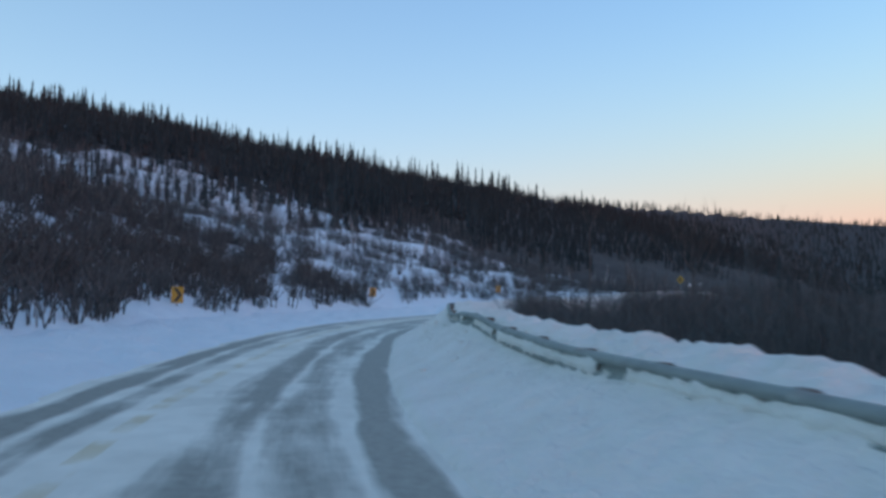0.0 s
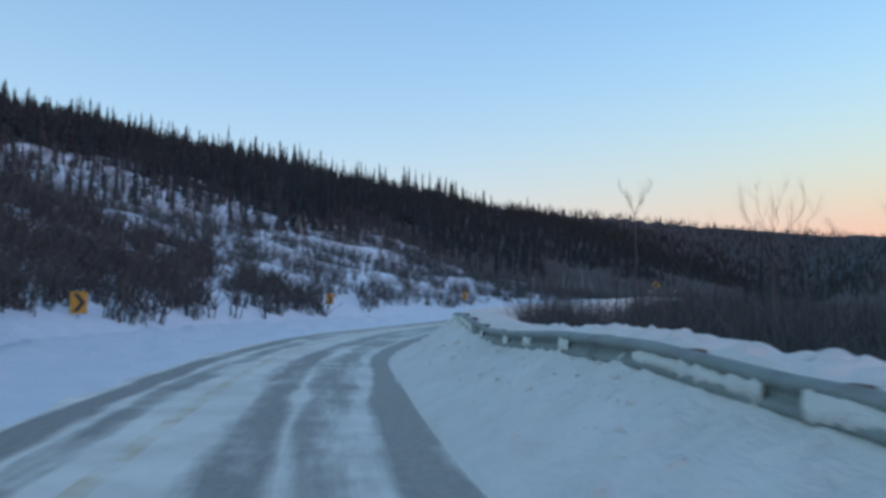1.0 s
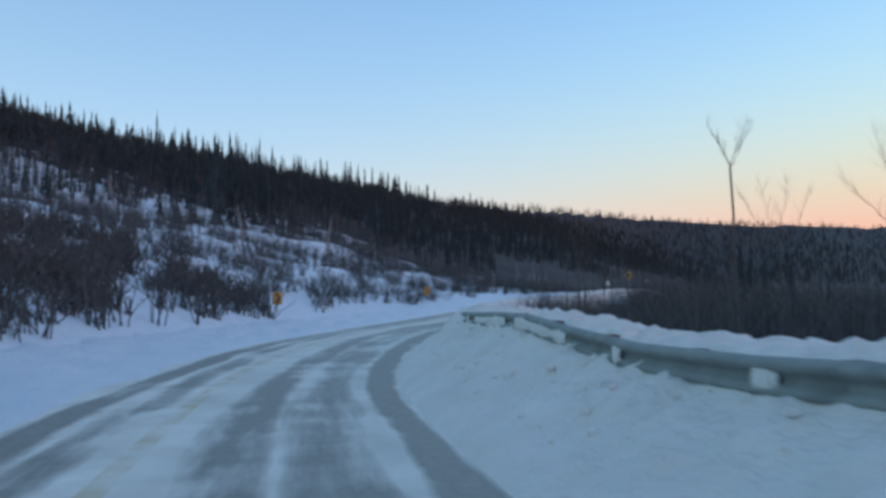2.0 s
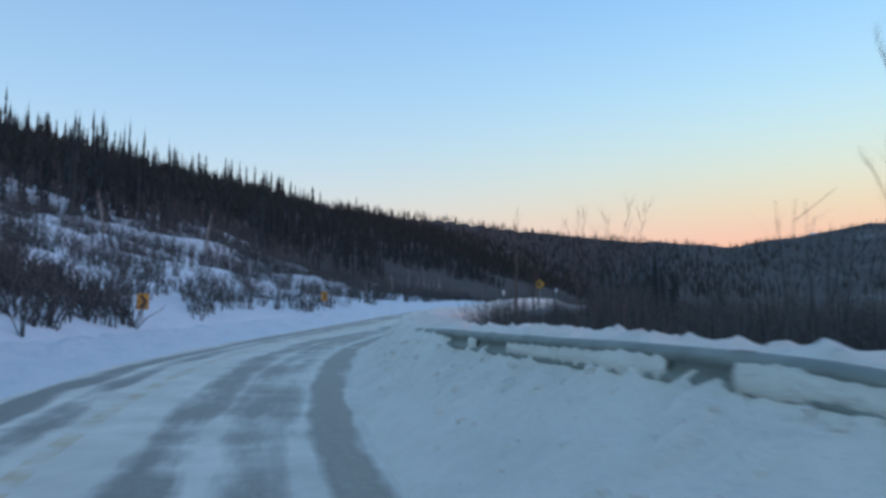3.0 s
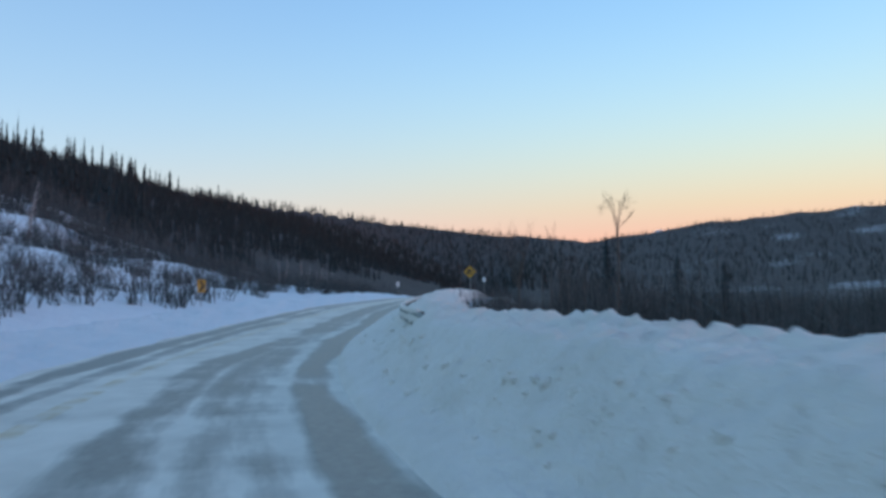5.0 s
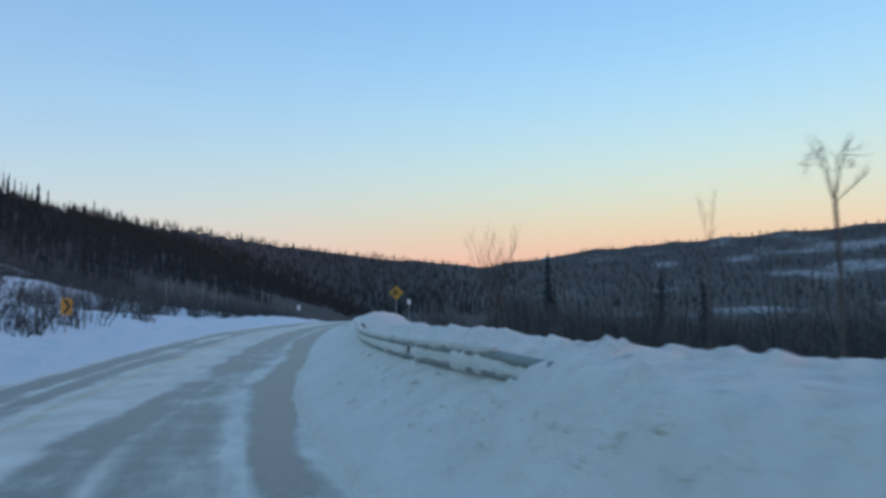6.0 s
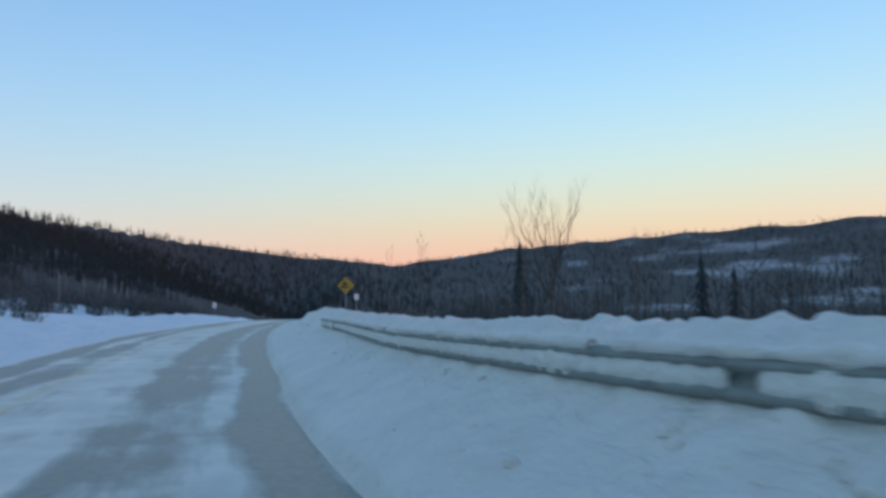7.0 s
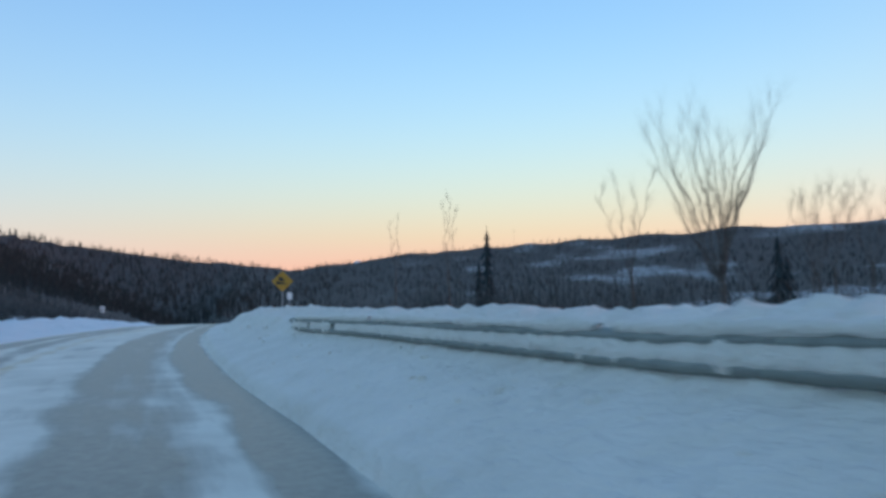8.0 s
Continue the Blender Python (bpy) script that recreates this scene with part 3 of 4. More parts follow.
SIGNS = [((-12.3, 33.0), (8, 17)), ((-5.8, 59.2), (9, 36)), ((6.3, 80.3), (20, 58))]
for (at, towards), z in zip(SIGNS, (1.45, 1.8, 2.42)):
    chevron_sign(*at, z, towards)


def warning_sign(x, y, z, towards):
    s, n = along_across(np.array([x]), np.array([y]))
    g = float(rail_top(s)[0]) - 0.4
    ob = thing("warning_sign", (x, y, g), face_to(x, y, *towards))
    h = z - g
    sign_post(ob, -0.6, h + 0.2)
    c = math.sqrt(0.5)
    turned = lambda pts: [((a - b) * c, (a + b) * c + h) for a, b in pts]
    bm = bmesh.new()
    slab(bm, turned(rounded(0.76, 0.76, 0.05)), 0.006, 0.0)
    part("panel", bm, YELLOW, ob)
    bm = bmesh.new()
    slab(bm, [(-0.30, h - 0.16), (0.30, h - 0.16), (-0.30, h + 0.02)], 0.004, -0.004)
    part("slope_mark", bm, BLACK, ob, "black wedge of a falling road")
    bm = bmesh.new()
    slab(bm, [(-0.20, h + 0.05), (0.10, h - 0.04), (0.10, h + 0.06), (0.04, h + 0.10), (0.04, h + 0.17), (-0.20, h + 0.24)], 0.004, -0.004)
    part("truck_mark", bm, BLACK, ob, "black lorry running downhill")
    tagged(ob, "yellow diamond warning sign on a post in the snow bank", "road sign")


warning_sign(29.5, 87.95, 3.9, (4, 56))


def marker_sign(x, y, z, towards, wide=0.5, tall=0.8):
    g = float(land(np.array([x]), np.array([y]))[0])
    ob = thing("marker_sign", (x, y, min(g, z - 1.5)), face_to(x, y, *towards))
    h = z - min(g, z - 1.5)
    sign_post(ob, -0.3, h)
    bm = bmesh.new()
    slab(bm, [(a, b + h) for a, b in rounded(wide, tall, 0.08)], 0.008, 0.0)
    part("panel", bm, WHITE, ob)
    tagged(ob, "small pale marker sign on a thin post", "road sign")


marker_sign(50.4, 144.6, 4.3, (3, 55))
marker_sign(33.4, 91.8, 3.4, (5, 58), 0.3, 0.42)


# ---- trees ----
def twig_faces(verts, faces, a, b, ra, rb, sides=3):
    """A tapered stick between two places."""
    a, b = Vector(a), Vector(b)
    d = (b - a).normalized()
    p = d.orthogonal().normalized()
    q = d.cross(p)
    k = len(verts)
    for c, r in ((a, ra), (b, rb)):
        for j in range(sides):
            t = 6.2832 * j / sides
            verts.append(c + (p * math.cos(t) + q * math.sin(t)) * r)
    for j in range(sides if sides > 2 else 1):
        faces.append((k + j, k + (j + 1) % sides, k + sides + (j + 1) % sides, k + sides + j))


def grow(rnd, verts, faces, at, way, length, radius, depth, spread, sides=4, bend=0.25):
    """A limb in bowed pieces that forks into thinner ones."""
    steps = 4 if depth else 3
    places = [Vector(at)]
    w = Vector(way).normalized()
    for k in range(steps):
        w = (w + Vector((rnd.uniform(-bend, bend), rnd.uniform(-bend, bend), rnd.uniform(-0.05, 0.22)))).normalized()
        places.append(places[-1] + w * length / steps)
    for k in range(steps):
        twig_faces(verts, faces, places[k], places[k + 1], radius * (1 - 0.75 * k / steps), radius * (1 - 0.75 * (k + 1) / steps), sides if depth else 2)
    if depth == 0:
        return
    for k in range(1, steps + 1):
        for j in range(2 if depth > 1 else rnd.choice((1, 2, 2))):
            side = Vector((rnd.uniform(-1, 1), rnd.uniform(-1, 1), rnd.uniform(0.1, 0.9))).normalized()
            v = (w * (1 - spread) + side * spread).normalized()
            grow(rnd, verts, faces, places[k], v, length * rnd.uniform(0.42, 0.68), radius * (1 - 0.7 * k / steps) * 0.62, depth - 1, spread, 3, bend)


def bare_tree(seed, x, y, z, height, stems=1, girth=0.05, depth=3, spread=0.5, lean=0.1, bark=None, label="leafless young birch with fine bare twigs", clear=2):
    """Stems that fork into a twiggy crown."""
    rnd = random.Random(seed)
    ob = thing("bare_tree", (x, y, z))
    crown_v, crown_f, trunks = [], [], []
    for k in range(stems):
        tv, tf = [], []
        a = rnd.uniform(0, 6.28) if stems == 1 else 6.28 * (k + rnd.uniform(-0.3, 0.3)) / stems
        w = Vector((math.cos(a) * lean, math.sin(a) * lean, 1)).normalized()
        h = height * (1 if k == 0 else rnd.uniform(0.75, 0.98))
        at = Vector((math.cos(a) * 0.1 * (k > 0), math.sin(a) * 0.1 * (k > 0), -0.4))
        p = [at]
        n = 7
        for i in range(n):
            w = (w + Vector((rnd.uniform(-0.07, 0.07), rnd.uniform(-0.07, 0.07), 0.05))).normalized()
            p.append(p[-1] + w * (h + 0.4) * 0.8 / n)
        for i in range(n):
            twig_faces(tv, tf, p[i], p[i + 1], girth * (1 - 0.1 * i), girth * (1 - 0.1 * (i + 1)), 6)
        trunks.append((tv, tf))
        for i in range(clear, n + 1):
            for j in range(2 if i < n else 3):
                side = Vector((rnd.uniform(-1, 1), rnd.uniform(-1, 1), rnd.uniform(0.2, 0.8))).normalized()
                grow(rnd, crown_v, crown_f, p[i], w * (1 - spread) + side * spread, h * rnd.uniform(0.11, 0.2), girth * (1 - 0.1 * i) * 0.75, depth - 1, spread)
    c = np.array([tuple(v) for v in crown_v])
    rise = height / c[:, 2].max()
    fit = np.array((1.0, 1.0, rise))
    for tv, tf in trunks:
        mesh_object("trunk", np.array([tuple(v) for v in tv]) * fit, tf, bark or BARK, ob)
    mesh_object("crown", c * fit, crown_f, bark or BARK, ob)
    tagged(ob, label, "tree")
    return ob


def spruce_mesh(rnd, verts, faces, at, height, width, tiers=7, arms=7):
    """Drooping whorls of needled boughs round a thin stem."""
    x, y, z = at
    twig_faces(verts, faces, (x, y, z - 0.5), (x, y, z + height), width * 0.06 + 0.03, 0.01, 4)
    for k in range(tiers):
        f = k / tiers
        h = z + height * (0.06 + 0.92 * f)
        r = width * 0.5 * (1 - f) ** 0.85 * rnd.uniform(0.75, 1.15) + 0.05
        for j in range(arms):
            a = 6.2832 * (j + rnd.uniform(-0.3, 0.3)) / arms + k
            rr = r * rnd.uniform(0.6, 1.2)
            da = 3.6 / arms * rnd.uniform(0.5, 0.8)
            i = len(verts)
            drop = height / tiers * rnd.uniform(0.5, 1.0)
            verts.append(Vector((x, y, h + height / tiers * 0.8)))
            verts.append(Vector((x + math.cos(a - da) * rr * 0.7, y + math.sin(a - da) * rr * 0.7, h - drop * 0.3)))
            verts.append(Vector((x + math.cos(a) * rr, y + math.sin(a) * rr, h - drop * 0.6)))
            verts.append(Vector((x + math.cos(a + da) * rr * 0.7, y + math.sin(a + da) * rr * 0.7, h - drop * 0.3)))
            faces.append((i, i + 1, i + 2))
            faces.append((i, i + 2, i + 3))


def spruce(seed, x, y, z, height, width):
    rnd = random.Random(seed)
    ob = thing("spruce", (x, y, z))
    v, f = [], []
    twig_faces(v, f, (0, 0, -0.4), (0, 0, height * 0.9), width * 0.05 + 0.04, 0.02, 6)
    mesh_object("trunk", v, f, BARK, ob)
    v, f = [], []
    spruce_mesh(rnd, v, f, (0, 0, 0), height, width, 18, 13)
    mesh_object("crown", v, f, NEEDLE, ob)
    tagged(ob, "slim dark green spruce standing in the valley brush", "tree", "valley spruces")


def footing(x, y):
    return float(land(np.array([x]), np.array([y]))[0])


for seed, x, y, top, width in ((1, 38.7, 81.4, 7.1, 3.2), (2, 28.0, 64.3, 4.2, 2.6), (3, 32.5, 64.9, 3.95, 2.8), (4, 41.0, 83.5, 5.6, 3.0), (5, 40.0, 82.0, 4.6, 3.4)):
    g = footing(x, y)
    spruce(seed, x, y, g, top - g, width)

def fan_tree(seed, x, y, top, view, fork, stems, girth=0.05, spray=0.4, depth=1, label="leafless willow with a loose fan of bare limbs"):
    """Limbs that part at the height fork and lean across the line of sight view (degrees from +y).
    Each limb: its lean at the tip in metres, its share of the height above the fork, and how it bows (over 1: outwards late)."""
    rnd = random.Random(seed)
    g = footing(x, y)
    ob = thing("bare_tree", (x, y, g))
    a = radians(view)
    right, away = Vector((math.cos(a), -math.sin(a), 0)), Vector((math.sin(a), math.cos(a), 0))
    low, high = fork - g, top - g
    trunk_v, trunk_f = [], []
    p = [Vector((0, 0, -0.4))]
    for k in range(6):
        p.append(right * rnd.uniform(-0.03, 0.03) + away * rnd.uniform(-0.03, 0.03) + Vector((0, 0, -0.4 + (low + 0.4) * (k + 1) / 6)))
    for k in range(6):
        twig_faces(trunk_v, trunk_f, p[k], p[k + 1], girth * (1.0 - 0.04 * k), girth * (0.96 - 0.04 * k), 7)
    mesh_object("trunk", trunk_v, trunk_f, BARK, ob)
    crown_v, crown_f = [], []
    for lean, share, bow in stems:
        limb_v, limb_f = [], []
        deep = rnd.uniform(-0.5, 0.5) * max(abs(lean), 0.15)
        tall = (high - low) * share
        n = 9
        q = [p[-1].copy()]
        for k in range(1, n + 1):
            u = k / n
            wig = 0.05 * tall * (rnd.random() - 0.5)
            q.append(p[-1] + right * (lean * u ** max(bow, 0.8) + wig) + away * (deep * u + wig) + Vector((0, 0, tall * math.sin(u * 2.35) if bow < 0.65 else tall * u)))
        r0 = girth * (0.5 if bow > 1.25 else 0.34) * rnd.uniform(0.75, 1.0)
        for k in range(n):
            twig_faces(limb_v, limb_f, q[k], q[k + 1], r0 * (1 - 0.85 * k / n), r0 * (1 - 0.85 * (k + 1) / n), 5)
        mesh_object("limb", limb_v, limb_f, BARK, ob)
        for k in range(3, n + 1):
            for _ in range(1 if depth and k < n else 2):
                way = (q[k] - q[k - 1]).normalized() * 0.75 + right * rnd.uniform(-0.7, 0.7) + away * rnd.uniform(-0.5, 0.5) + Vector((0, 0, rnd.uniform(0.0, 0.6)))
                grow(rnd, crown_v, crown_f, q[k], way, spray * rnd.uniform(0.5, 1.1), max(r0 * (1 - 0.85 * k / n) * 0.5, 0.0035), depth + 1, 0.45, 3, 0.2)
    mesh_object("crown", crown_v, crown_f, BARK, ob)
    tagged(ob, label, "tree")
    return ob


# the tall forked willow, the wide one behind it and the low one between them
fan_tree(11, 6.2, 29.8, 5.4, 25, 4.4, ((-0.42, 0.85, 1.2), (0.5, 1.0, 0.9), (0.3, 0.75, 1.3), (-0.2, 0.6, 1.0)), 0.032, 0.3)
fan_tree(20, 10.1, 28.6, 5.1, 40, 2.4, ((-1.45, 0.55, 0.8), (-0.9, 0.95, 1.1), (-0.5, 1.0, 1.2), (-0.7, 0.7, 0.9), (0.0, 0.8, 1.0), (0.25, 0.95, 1.1), (0.6, 0.75, 1.0), (0.9, 0.9, 1.1), (1.2, 0.7, 0.8)), 0.05, 0.6, 1, "wide leafless willow with many bare crooked limbs")
fan_tree(23, 8.5, 31.5, 4.3, 28, 2.4, ((-0.8, 0.8, 1.0), (-0.3, 0.9, 1.1), (0.2, 1.0, 1.1), (0.75, 0.85, 1.0)), 0.03, 0.45, 1)
# slim stem, then three bushy ones along the buried stretch of rail
fan_tree(12, 4.9, 40.2, 4.2, 34, 3.3, ((0.05, 1.0, 1.0), (-0.07, 0.6, 1.0)), 0.022, 0.16, 0, "slim leafless pole of a dead sapling")
fan_tree(18, 5.5, 38.0, 3.75, 42, 1.9, ((-0.5, 0.75, 1.0), (-0.22, 0.9, 1.2), (0.05, 1.0, 1.0), (0.25, 0.95, 1.2), (0.55, 0.7, 0.9)), 0.035, 0.32)
fan_tree(19, 4.25, 34.0, 3.35, 50, 1.8, ((-0.25, 0.85, 1.0), (0.1, 1.0, 1.1), (0.42, 0.95, 1.2)), 0.025, 0.3)
fan_tree(27, 5.2, 36.7, 2.95, 48, 1.7, ((-0.1, 0.9, 1.0), (0.2, 1.0, 1.1)), 0.02, 0.2)
# the drooping birch and the thin one beside it
fan_tree(13, 8.8, 48.6, 3.68, 50, 3.0, ((-0.3, 0.95, 0.5), (0.26, 0.98, 0.5), (-0.18, 1.0, 0.6), (0.12, 0.9, 0.6), (0.3, 0.4, 1.0)), 0.032, 0.16, 1, "young leafless birch with drooping crown")
fan_tree(25, 7.95, 49.8, 3.12, 58, 2.3, ((-0.06, 0.9, 1.0), (0.1, 1.0, 1.1)), 0.016, 0.16, 0)
# the great forked willow by the bend and its neighbours
fan_tree(14, 16.5, 62.9, 4.55, 66, 2.0, ((-1.0, 0.86, 0.8), (-0.85, 0.95, 0.95), (-0.5, 0.93, 1.1), (-0.22, 0.88, 1.2), (0.12, 0.85, 1.1), (0.4, 0.8, 1.5), (0.85, 1.0, 1.35), (0.6, 0.9, 1.5), (-0.7, 0.8, 0.8), (-0.35, 1.0, 1.0), (-0.05, 0.95, 1.2)), 0.06, 0.5, 1, "great leafless willow fanning out in many crooked limbs")
fan_tree(35, 17.9, 64.9, 4.1, 64, 2.3, ((-0.5, 0.85, 0.9), (-0.2, 0.95, 1.1), (0.15, 0.8, 1.0), (0.45, 1.0, 1.2)), 0.04, 0.32)
fan_tree(16, 16.9, 61.7, 3.25, 70, 2.2, ((-0.1, 0.9, 1.0), (0.12, 1.0, 1.1)), 0.025, 0.22)
fan_tree(17, 17.3, 61.0, 3.3, 74, 2.2, ((-0.3, 0.8, 0.9), (0.0, 1.0, 1.0), (0.3, 0.85, 1.0)), 0.028, 0.28)
fan_tree(26, 18.2, 61.6, 3.55, 76, 2.2, ((-0.35, 0.85, 0.9), (0.05, 1.0, 1.0), (0.4, 0.9, 1.1)), 0.03, 0.3)
fan_tree(28, 19.5, 62.0, 3.6, 80, 2.2, ((-0.4, 0.85, 0.9), (0.1, 1.0, 1.0), (0.5, 0.9, 1.1)), 0.03, 0.35)
fan_tree(21, 18.2, 69.3, 4.3, 56, 2.4, ((-0.12, 0.9, 1.0), (0.02, 1.0, 1.0), (0.15, 0.85, 1.0)), 0.028, 0.22)
fan_tree(22, 18.4, 71.1, 4.0, 54, 2.4, ((-0.12, 0.95, 1.0), (0.1, 1.0, 1.0)), 0.028, 0.2)


for k, (x, y, h) in enumerate(((26.2, 116.0, 3.2), (24.0, 113.5, 2.9), (19.5, 109.0, 2.7), (28.5, 119.0, 3.3), (44.0, 160.0, 7.5), (54.0, 205.0, 8.5), (40.0, 175.0, 7.0), (-12.0, 96.0, 5.5), (-24.0, 92.0, 6.0), (-3.0, 112.0, 6.0))):
    ob = bare_tree(40 + k, x, y, footing(x, y), h, 2 if k < 4 else 1, 0.06 if k < 4 else 0.13, 2, 0.35, 0.12, BIRCH, "pale-barked leafless birch on the hillside")
    tagged(ob, group="pale birches on the hill")


# ---- woods and brush that nobody could count ----
def scatter(rnd, count, az, near, far, power=1.0):
    for _ in range(count):
        a = radians(rnd.uniform(*az))
        r = near + (far - near) * rnd.random() ** power
        yield MID[0] + math.sin(a) * r, MID[1] + math.cos(a) * r


def bearing(p):
    return math.degrees(math.atan2(p[0] - MID[0], p[1] - MID[1]))


def woods(name, seed, spots, tall, label, slim=1.0):
    rnd = random.Random(seed)
    pts = np.array(spots)
    zs = land(pts[:, 0], pts[:, 1])
    v, f = [], []
    for (x, y), z in zip(spots, zs):
        far = math.hypot(x, y) > 450
        h = rnd.uniform(*tall) * (1.5 if rnd.random() < 0.10 and not far and tall[1] < 10 else 1)
        spruce_mesh(rnd, v, f, (x, y, z), h, h * slim * (rnd.uniform(0.3, 0.42) if far else rnd.uniform(0.2, 0.34)), 4 if far else 6, 5)
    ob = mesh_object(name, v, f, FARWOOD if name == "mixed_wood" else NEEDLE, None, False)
    return tagged(ob, label, "forest", kind="stuff")


rnd = random.Random(5)
spots = [p for p in scatter(rnd, 5200, (-46, 6), 95, 380, 0.8)]
s, n = along_across([p[0] for p in spots], [p[1] for p in spots])
spots = [p for p, k in zip(spots, n) if k < -84 - 20 * math.sin(p[0] * 0.07)]
woods("spruce_wood", 6, spots, (4.5, 8.0), "dense dark spruce wood on the upper hillside")
rnd = random.Random(7)
spots = [p for p in scatter(rnd, 9500, (3, 44), 130, 650, 0.75)]
s, n = along_across([p[0] for p in spots], [p[1] for p in spots])
spots = [p for p, k in zip(spots, n) if k < -72 - 14 * math.sin(p[1] * 0.05) and bearing(p) < rnd.uniform(32, 45)]
woods("spruce_wood", 8, spots, (3.5, 6.5), "dark spruce wood on the slope beyond the bend")
rnd = random.Random(8)
spots = [p for p in scatter(rnd, 7000, (10, 46), 480, 1230) if bearing(p) < rnd.uniform(32, 46)]
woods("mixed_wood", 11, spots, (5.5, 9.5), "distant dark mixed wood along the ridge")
# taller spruces that stand out over the shoulder of the hill
rnd = random.Random(31)
for k, (count, az, near, far, tall) in enumerate(((40, (-34, -12), 190, 290, (8.0, 13.0)), (50, (-12, 1), 240, 370, (9.0, 16.0)), (40, (1, 9), 320, 480, (10.0, 18.0)), (30, (9, 17), 460, 700, (11.0, 17.0)))):
    spots = [p for p in scatter(rnd, count, az, near, far)]
    woods("spruce_wood", 32 + k, spots, tall, "tall dark spruces standing over the shoulder of the hill", 0.85)
# tall spruces low on the slope above the bend
rnd = random.Random(41)
spots = [p for p in scatter(rnd, 200, (-16, 15), 85, 150)]
s, n = along_across([p[0] for p in spots], [p[1] for p in spots])
spots = [p for p, k in zip(spots, n) if k < -52 and wave(p[0], p[1], 30, 95) > 0.1]
woods("spruce_wood", 42, spots, (9.5, 16.0), "tall narrow spruces on the slope above the bend", 0.55)
rnd = random.Random(12)
spots = [p for p in scatter(rnd, 1500, (-60, 40), 60, 150)]
s, n = along_across([p[0] for p in spots], [p[1] for p in spots])
spots = [p for p, k, q in zip(spots, n, s) if k < (-24 if q < 42 else -52) and thicket(p[0], p[1]) > -0.2][:480]
woods("spruce_wood", 13, spots, (2.5, 5.0), "scattered young spruces on the lower hillside")
rnd = random.Random(14)
spots = [p for p in scatter(rnd, 4500, (42, 104), 480, 1310, 0.7) if wave(p[0], p[1], 330, 91) < 0.2 + 1.3 * rnd.random() ** 2]
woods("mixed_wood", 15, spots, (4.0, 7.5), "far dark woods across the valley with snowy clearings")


def brush(name, seed, spots, tall, stems, label, width=0.012, twigs=3):
    """Bare shrubs: bundles of bowed shoots with side twigs."""
    rnd = random.Random(seed)
    pts = np.array(spots)
    zs = land(pts[:, 0], pts[:, 1])
    v, f = [], []
    for (x, y), z in zip(spots, zs):
        h = rnd.uniform(*tall)
        for _ in range(rnd.randint(*stems)):
            a, lean = rnd.uniform(0, 6.28), rnd.uniform(0.03, 0.55 if h < 3 else 0.14) + (0.6 if rnd.random() < 0.1 and h < 2 else 0)
            dx, dy = math.cos(a) * lean * h, math.sin(a) * lean * h
            hh = h * rnd.uniform(0.6, 1.0)
            p0 = Vector((x + rnd.uniform(-0.3, 0.3), y + rnd.uniform(-0.3, 0.3), z - 0.1))
            p1 = p0 + Vector((dx * 0.35, dy * 0.35, hh * 0.5))
            p2 = p0 + Vector((dx, dy, hh))
            twig_faces(v, f, p0, p1, width * 1.3, width)
            twig_faces(v, f, p1, p2, width, width * 0.35)
            for _ in range(twigs):
                t = rnd.uniform(0.1, 0.9)
                q = p1.lerp(p2, t)
                twig_faces(v, f, q, q + Vector((rnd.uniform(-0.35, 0.35), rnd.uniform(-0.35, 0.35), rnd.uniform(0.1, 0.5))) * h * 0.4, width * 0.6, width * 0.3, 2)
    ob = mesh_object(name, v, f, TWIG, None, False)
    return tagged(ob, label, "brush", kind="stuff")


def beside_road(seed, count, s_range, n_range, power=1.0):
    r = np.random.RandomState(seed)
    s = r.uniform(*s_range, count)
    n = n_range[0] + (n_range[1] - n_range[0]) * r.rand(count) ** power
    return [tuple(p) for p in place_at(s, n)[:, :2]]


def in_thicket(spots, least):
    """Only the places where the brush stands thick, or past the bend, where it stands everywhere."""
    s, n = along_across([p[0] for p in spots], [p[1] for p in spots])
    return [p for p, k in zip(spots, s) if thicket(p[0], p[1]) > (min(least, -0.35) if k > 104 else least)]


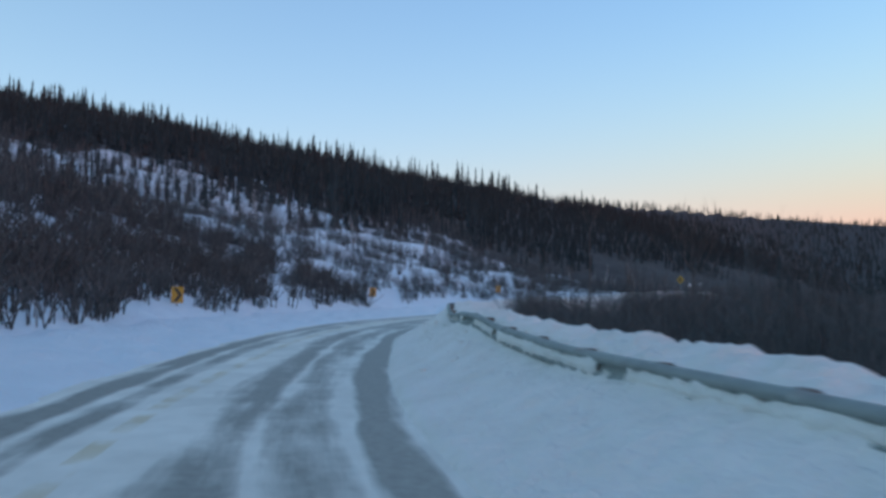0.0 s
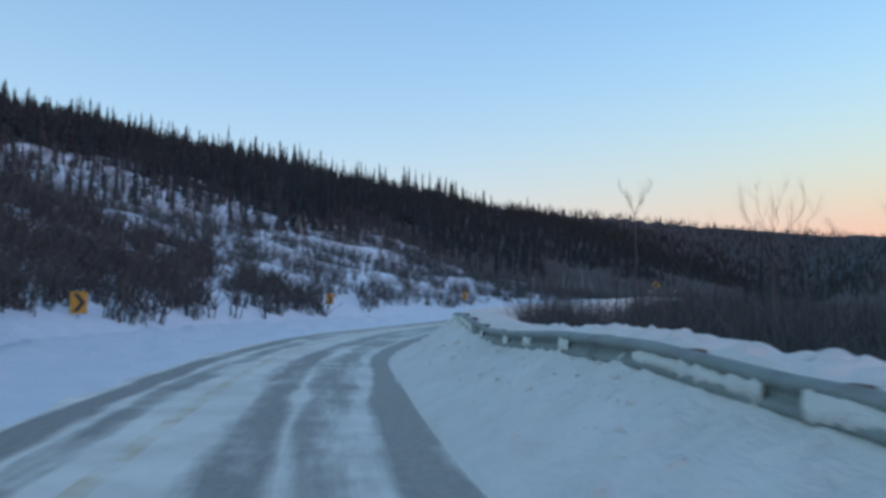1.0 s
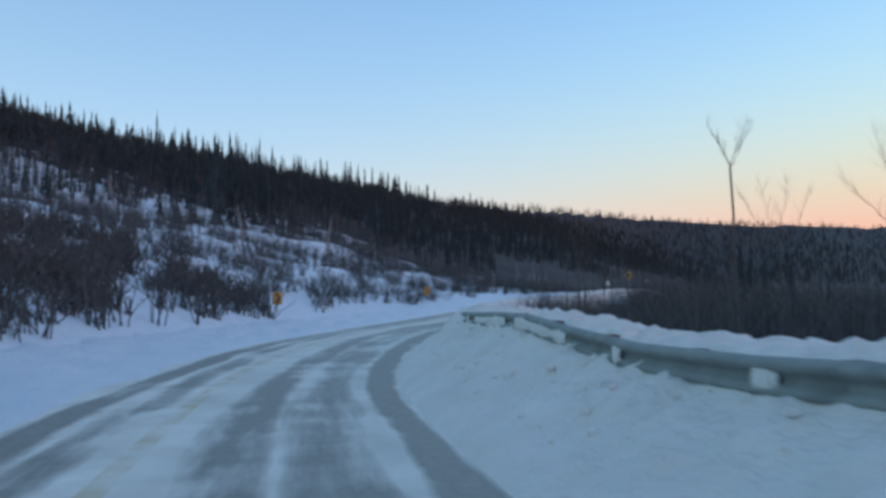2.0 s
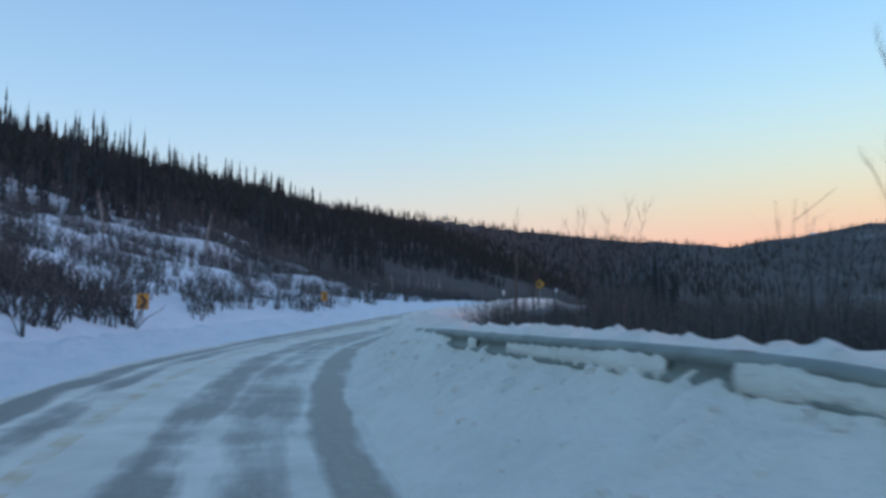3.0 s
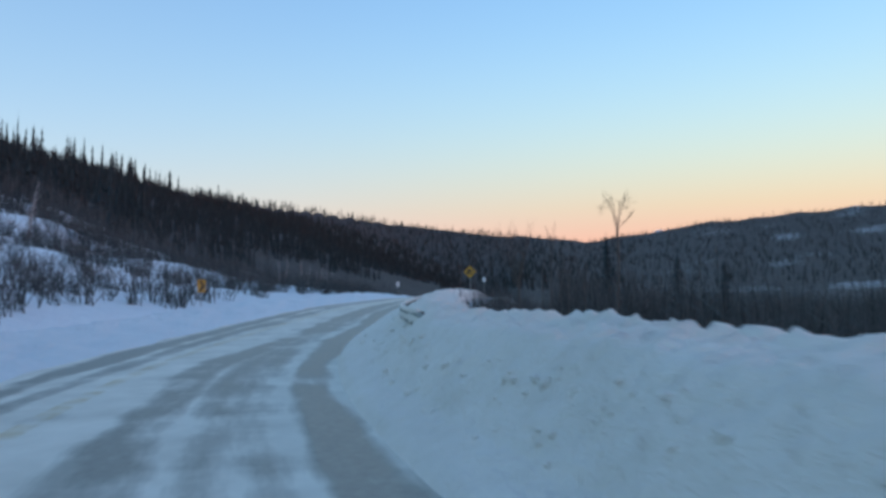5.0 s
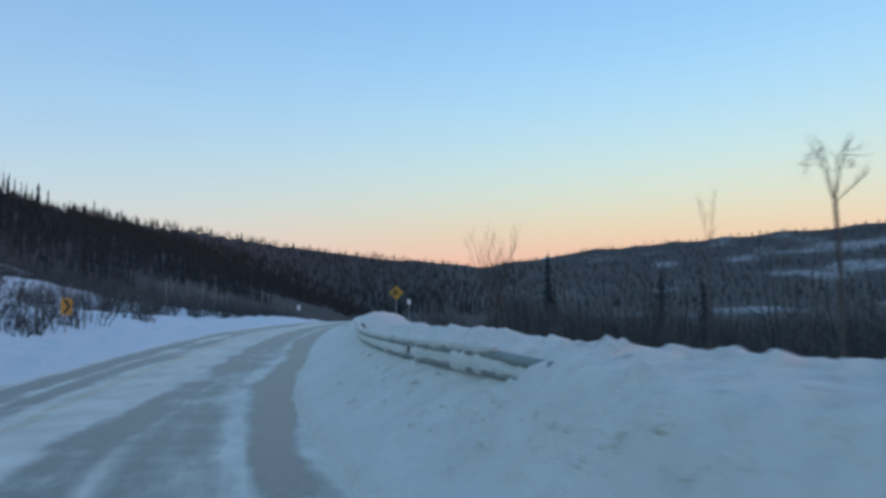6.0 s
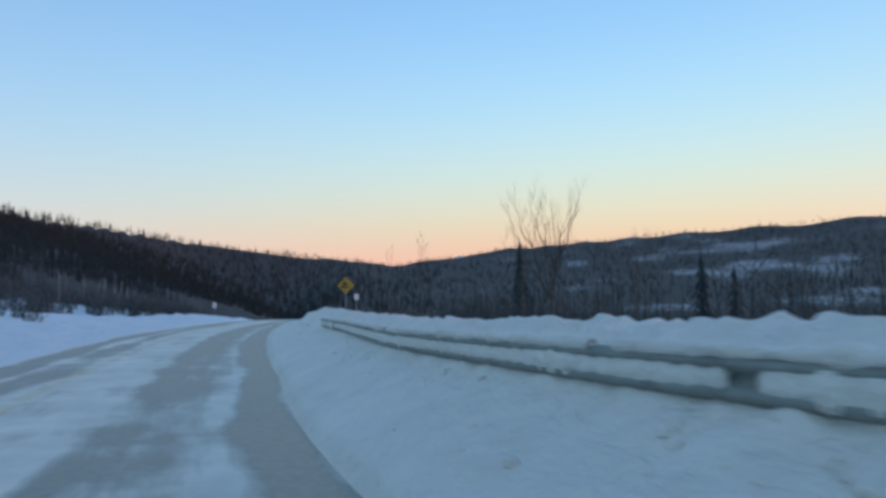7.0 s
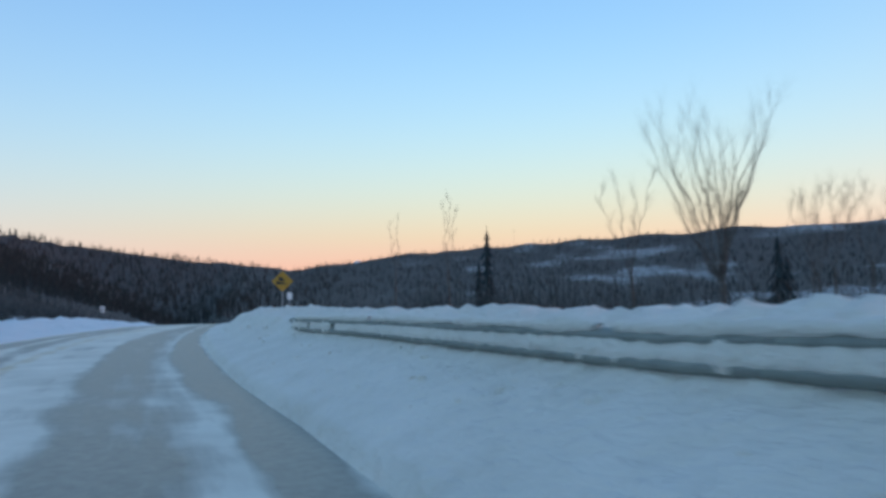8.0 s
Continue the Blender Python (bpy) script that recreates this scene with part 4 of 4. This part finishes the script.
def clear_of_signs(spots):
    """Without the places that stand before a chevron sign."""
    kept = []
    for p in spots:
        for (x, y), (tx, ty) in SIGNS:
            d = math.hypot(tx - x, ty - y)
            wx, wy = (tx - x) / d, (ty - y) / d
            ahead = (p[0] - x) * wx + (p[1] - y) * wy
            aside = abs((p[0] - x) * wy - (p[1] - y) * wx)
            if -0.8 < ahead < 5 and aside < 0.8:
                break
        else:
            kept.append(p)
    return kept


brush("valley_brush", 20, beside_road(5, 900, (-5, 54), (7.0, 13)) + beside_road(6, 1000, (54, 100), (7.9, 15)), (1.6, 3.2), (9, 14), "thin bare willow brush behind the snow bank", 0.008, 4)
brush("valley_brush", 21, beside_road(1, 5000, (-5, 125), (12.5, 46), 1.0), (4.2, 6.3), (6, 9), "dense bare grey-brown brush below the road", 0.02, 5)
brush("valley_brush", 22, beside_road(2, 2100, (0, 150), (40, 140)), (3.0, 5.5), (6, 9), "bare thicket across the valley floor", 0.06)
brush("hillside_brush", 23, clear_of_signs(in_thicket(beside_road(3, 4000, (-5, 58), (-7.8, -45), 1.1), -0.3)), (0.7, 2.1), (6, 10), "clumps of bare brown brush on the snowy slope", 0.022)
brush("hillside_brush", 28, clear_of_signs(beside_road(13, 420, (22, 44), (-9.2, -17))), (0.9, 2.0), (7, 11), "thick brown brush behind the roadside snow", 0.018)
brush("hillside_brush", 26, clear_of_signs(in_thicket(beside_road(7, 5200, (42, 135), (-8.2, -58), 1.0), -0.05)), (0.6, 2.2), (6, 10), "low bare twigs poking through the snow below the wood", 0.018)
brush("hillside_brush", 24, clear_of_signs(in_thicket(beside_road(4, 2000, (-5, 52), (-22, -90)), -0.15) + in_thicket(beside_road(9, 2000, (50, 170), (-60, -130)), 0.0)), (1.5, 4.0), (6, 9), "leafless birches and brush higher on the slope", 0.045)
brush("hillside_birches", 27, clear_of_signs(in_thicket(beside_road(10, 700, (0, 62), (-16, -80)), -0.1) + in_thicket(beside_road(11, 900, (50, 150), (-46, -90)), 0.0) + in_thicket(beside_road(15, 420, (46, 120), (-18, -46)), 0.1)), (3.0, 6.0), (2, 4), "grey stand of leafless young birches on the slope", 0.018, 6)
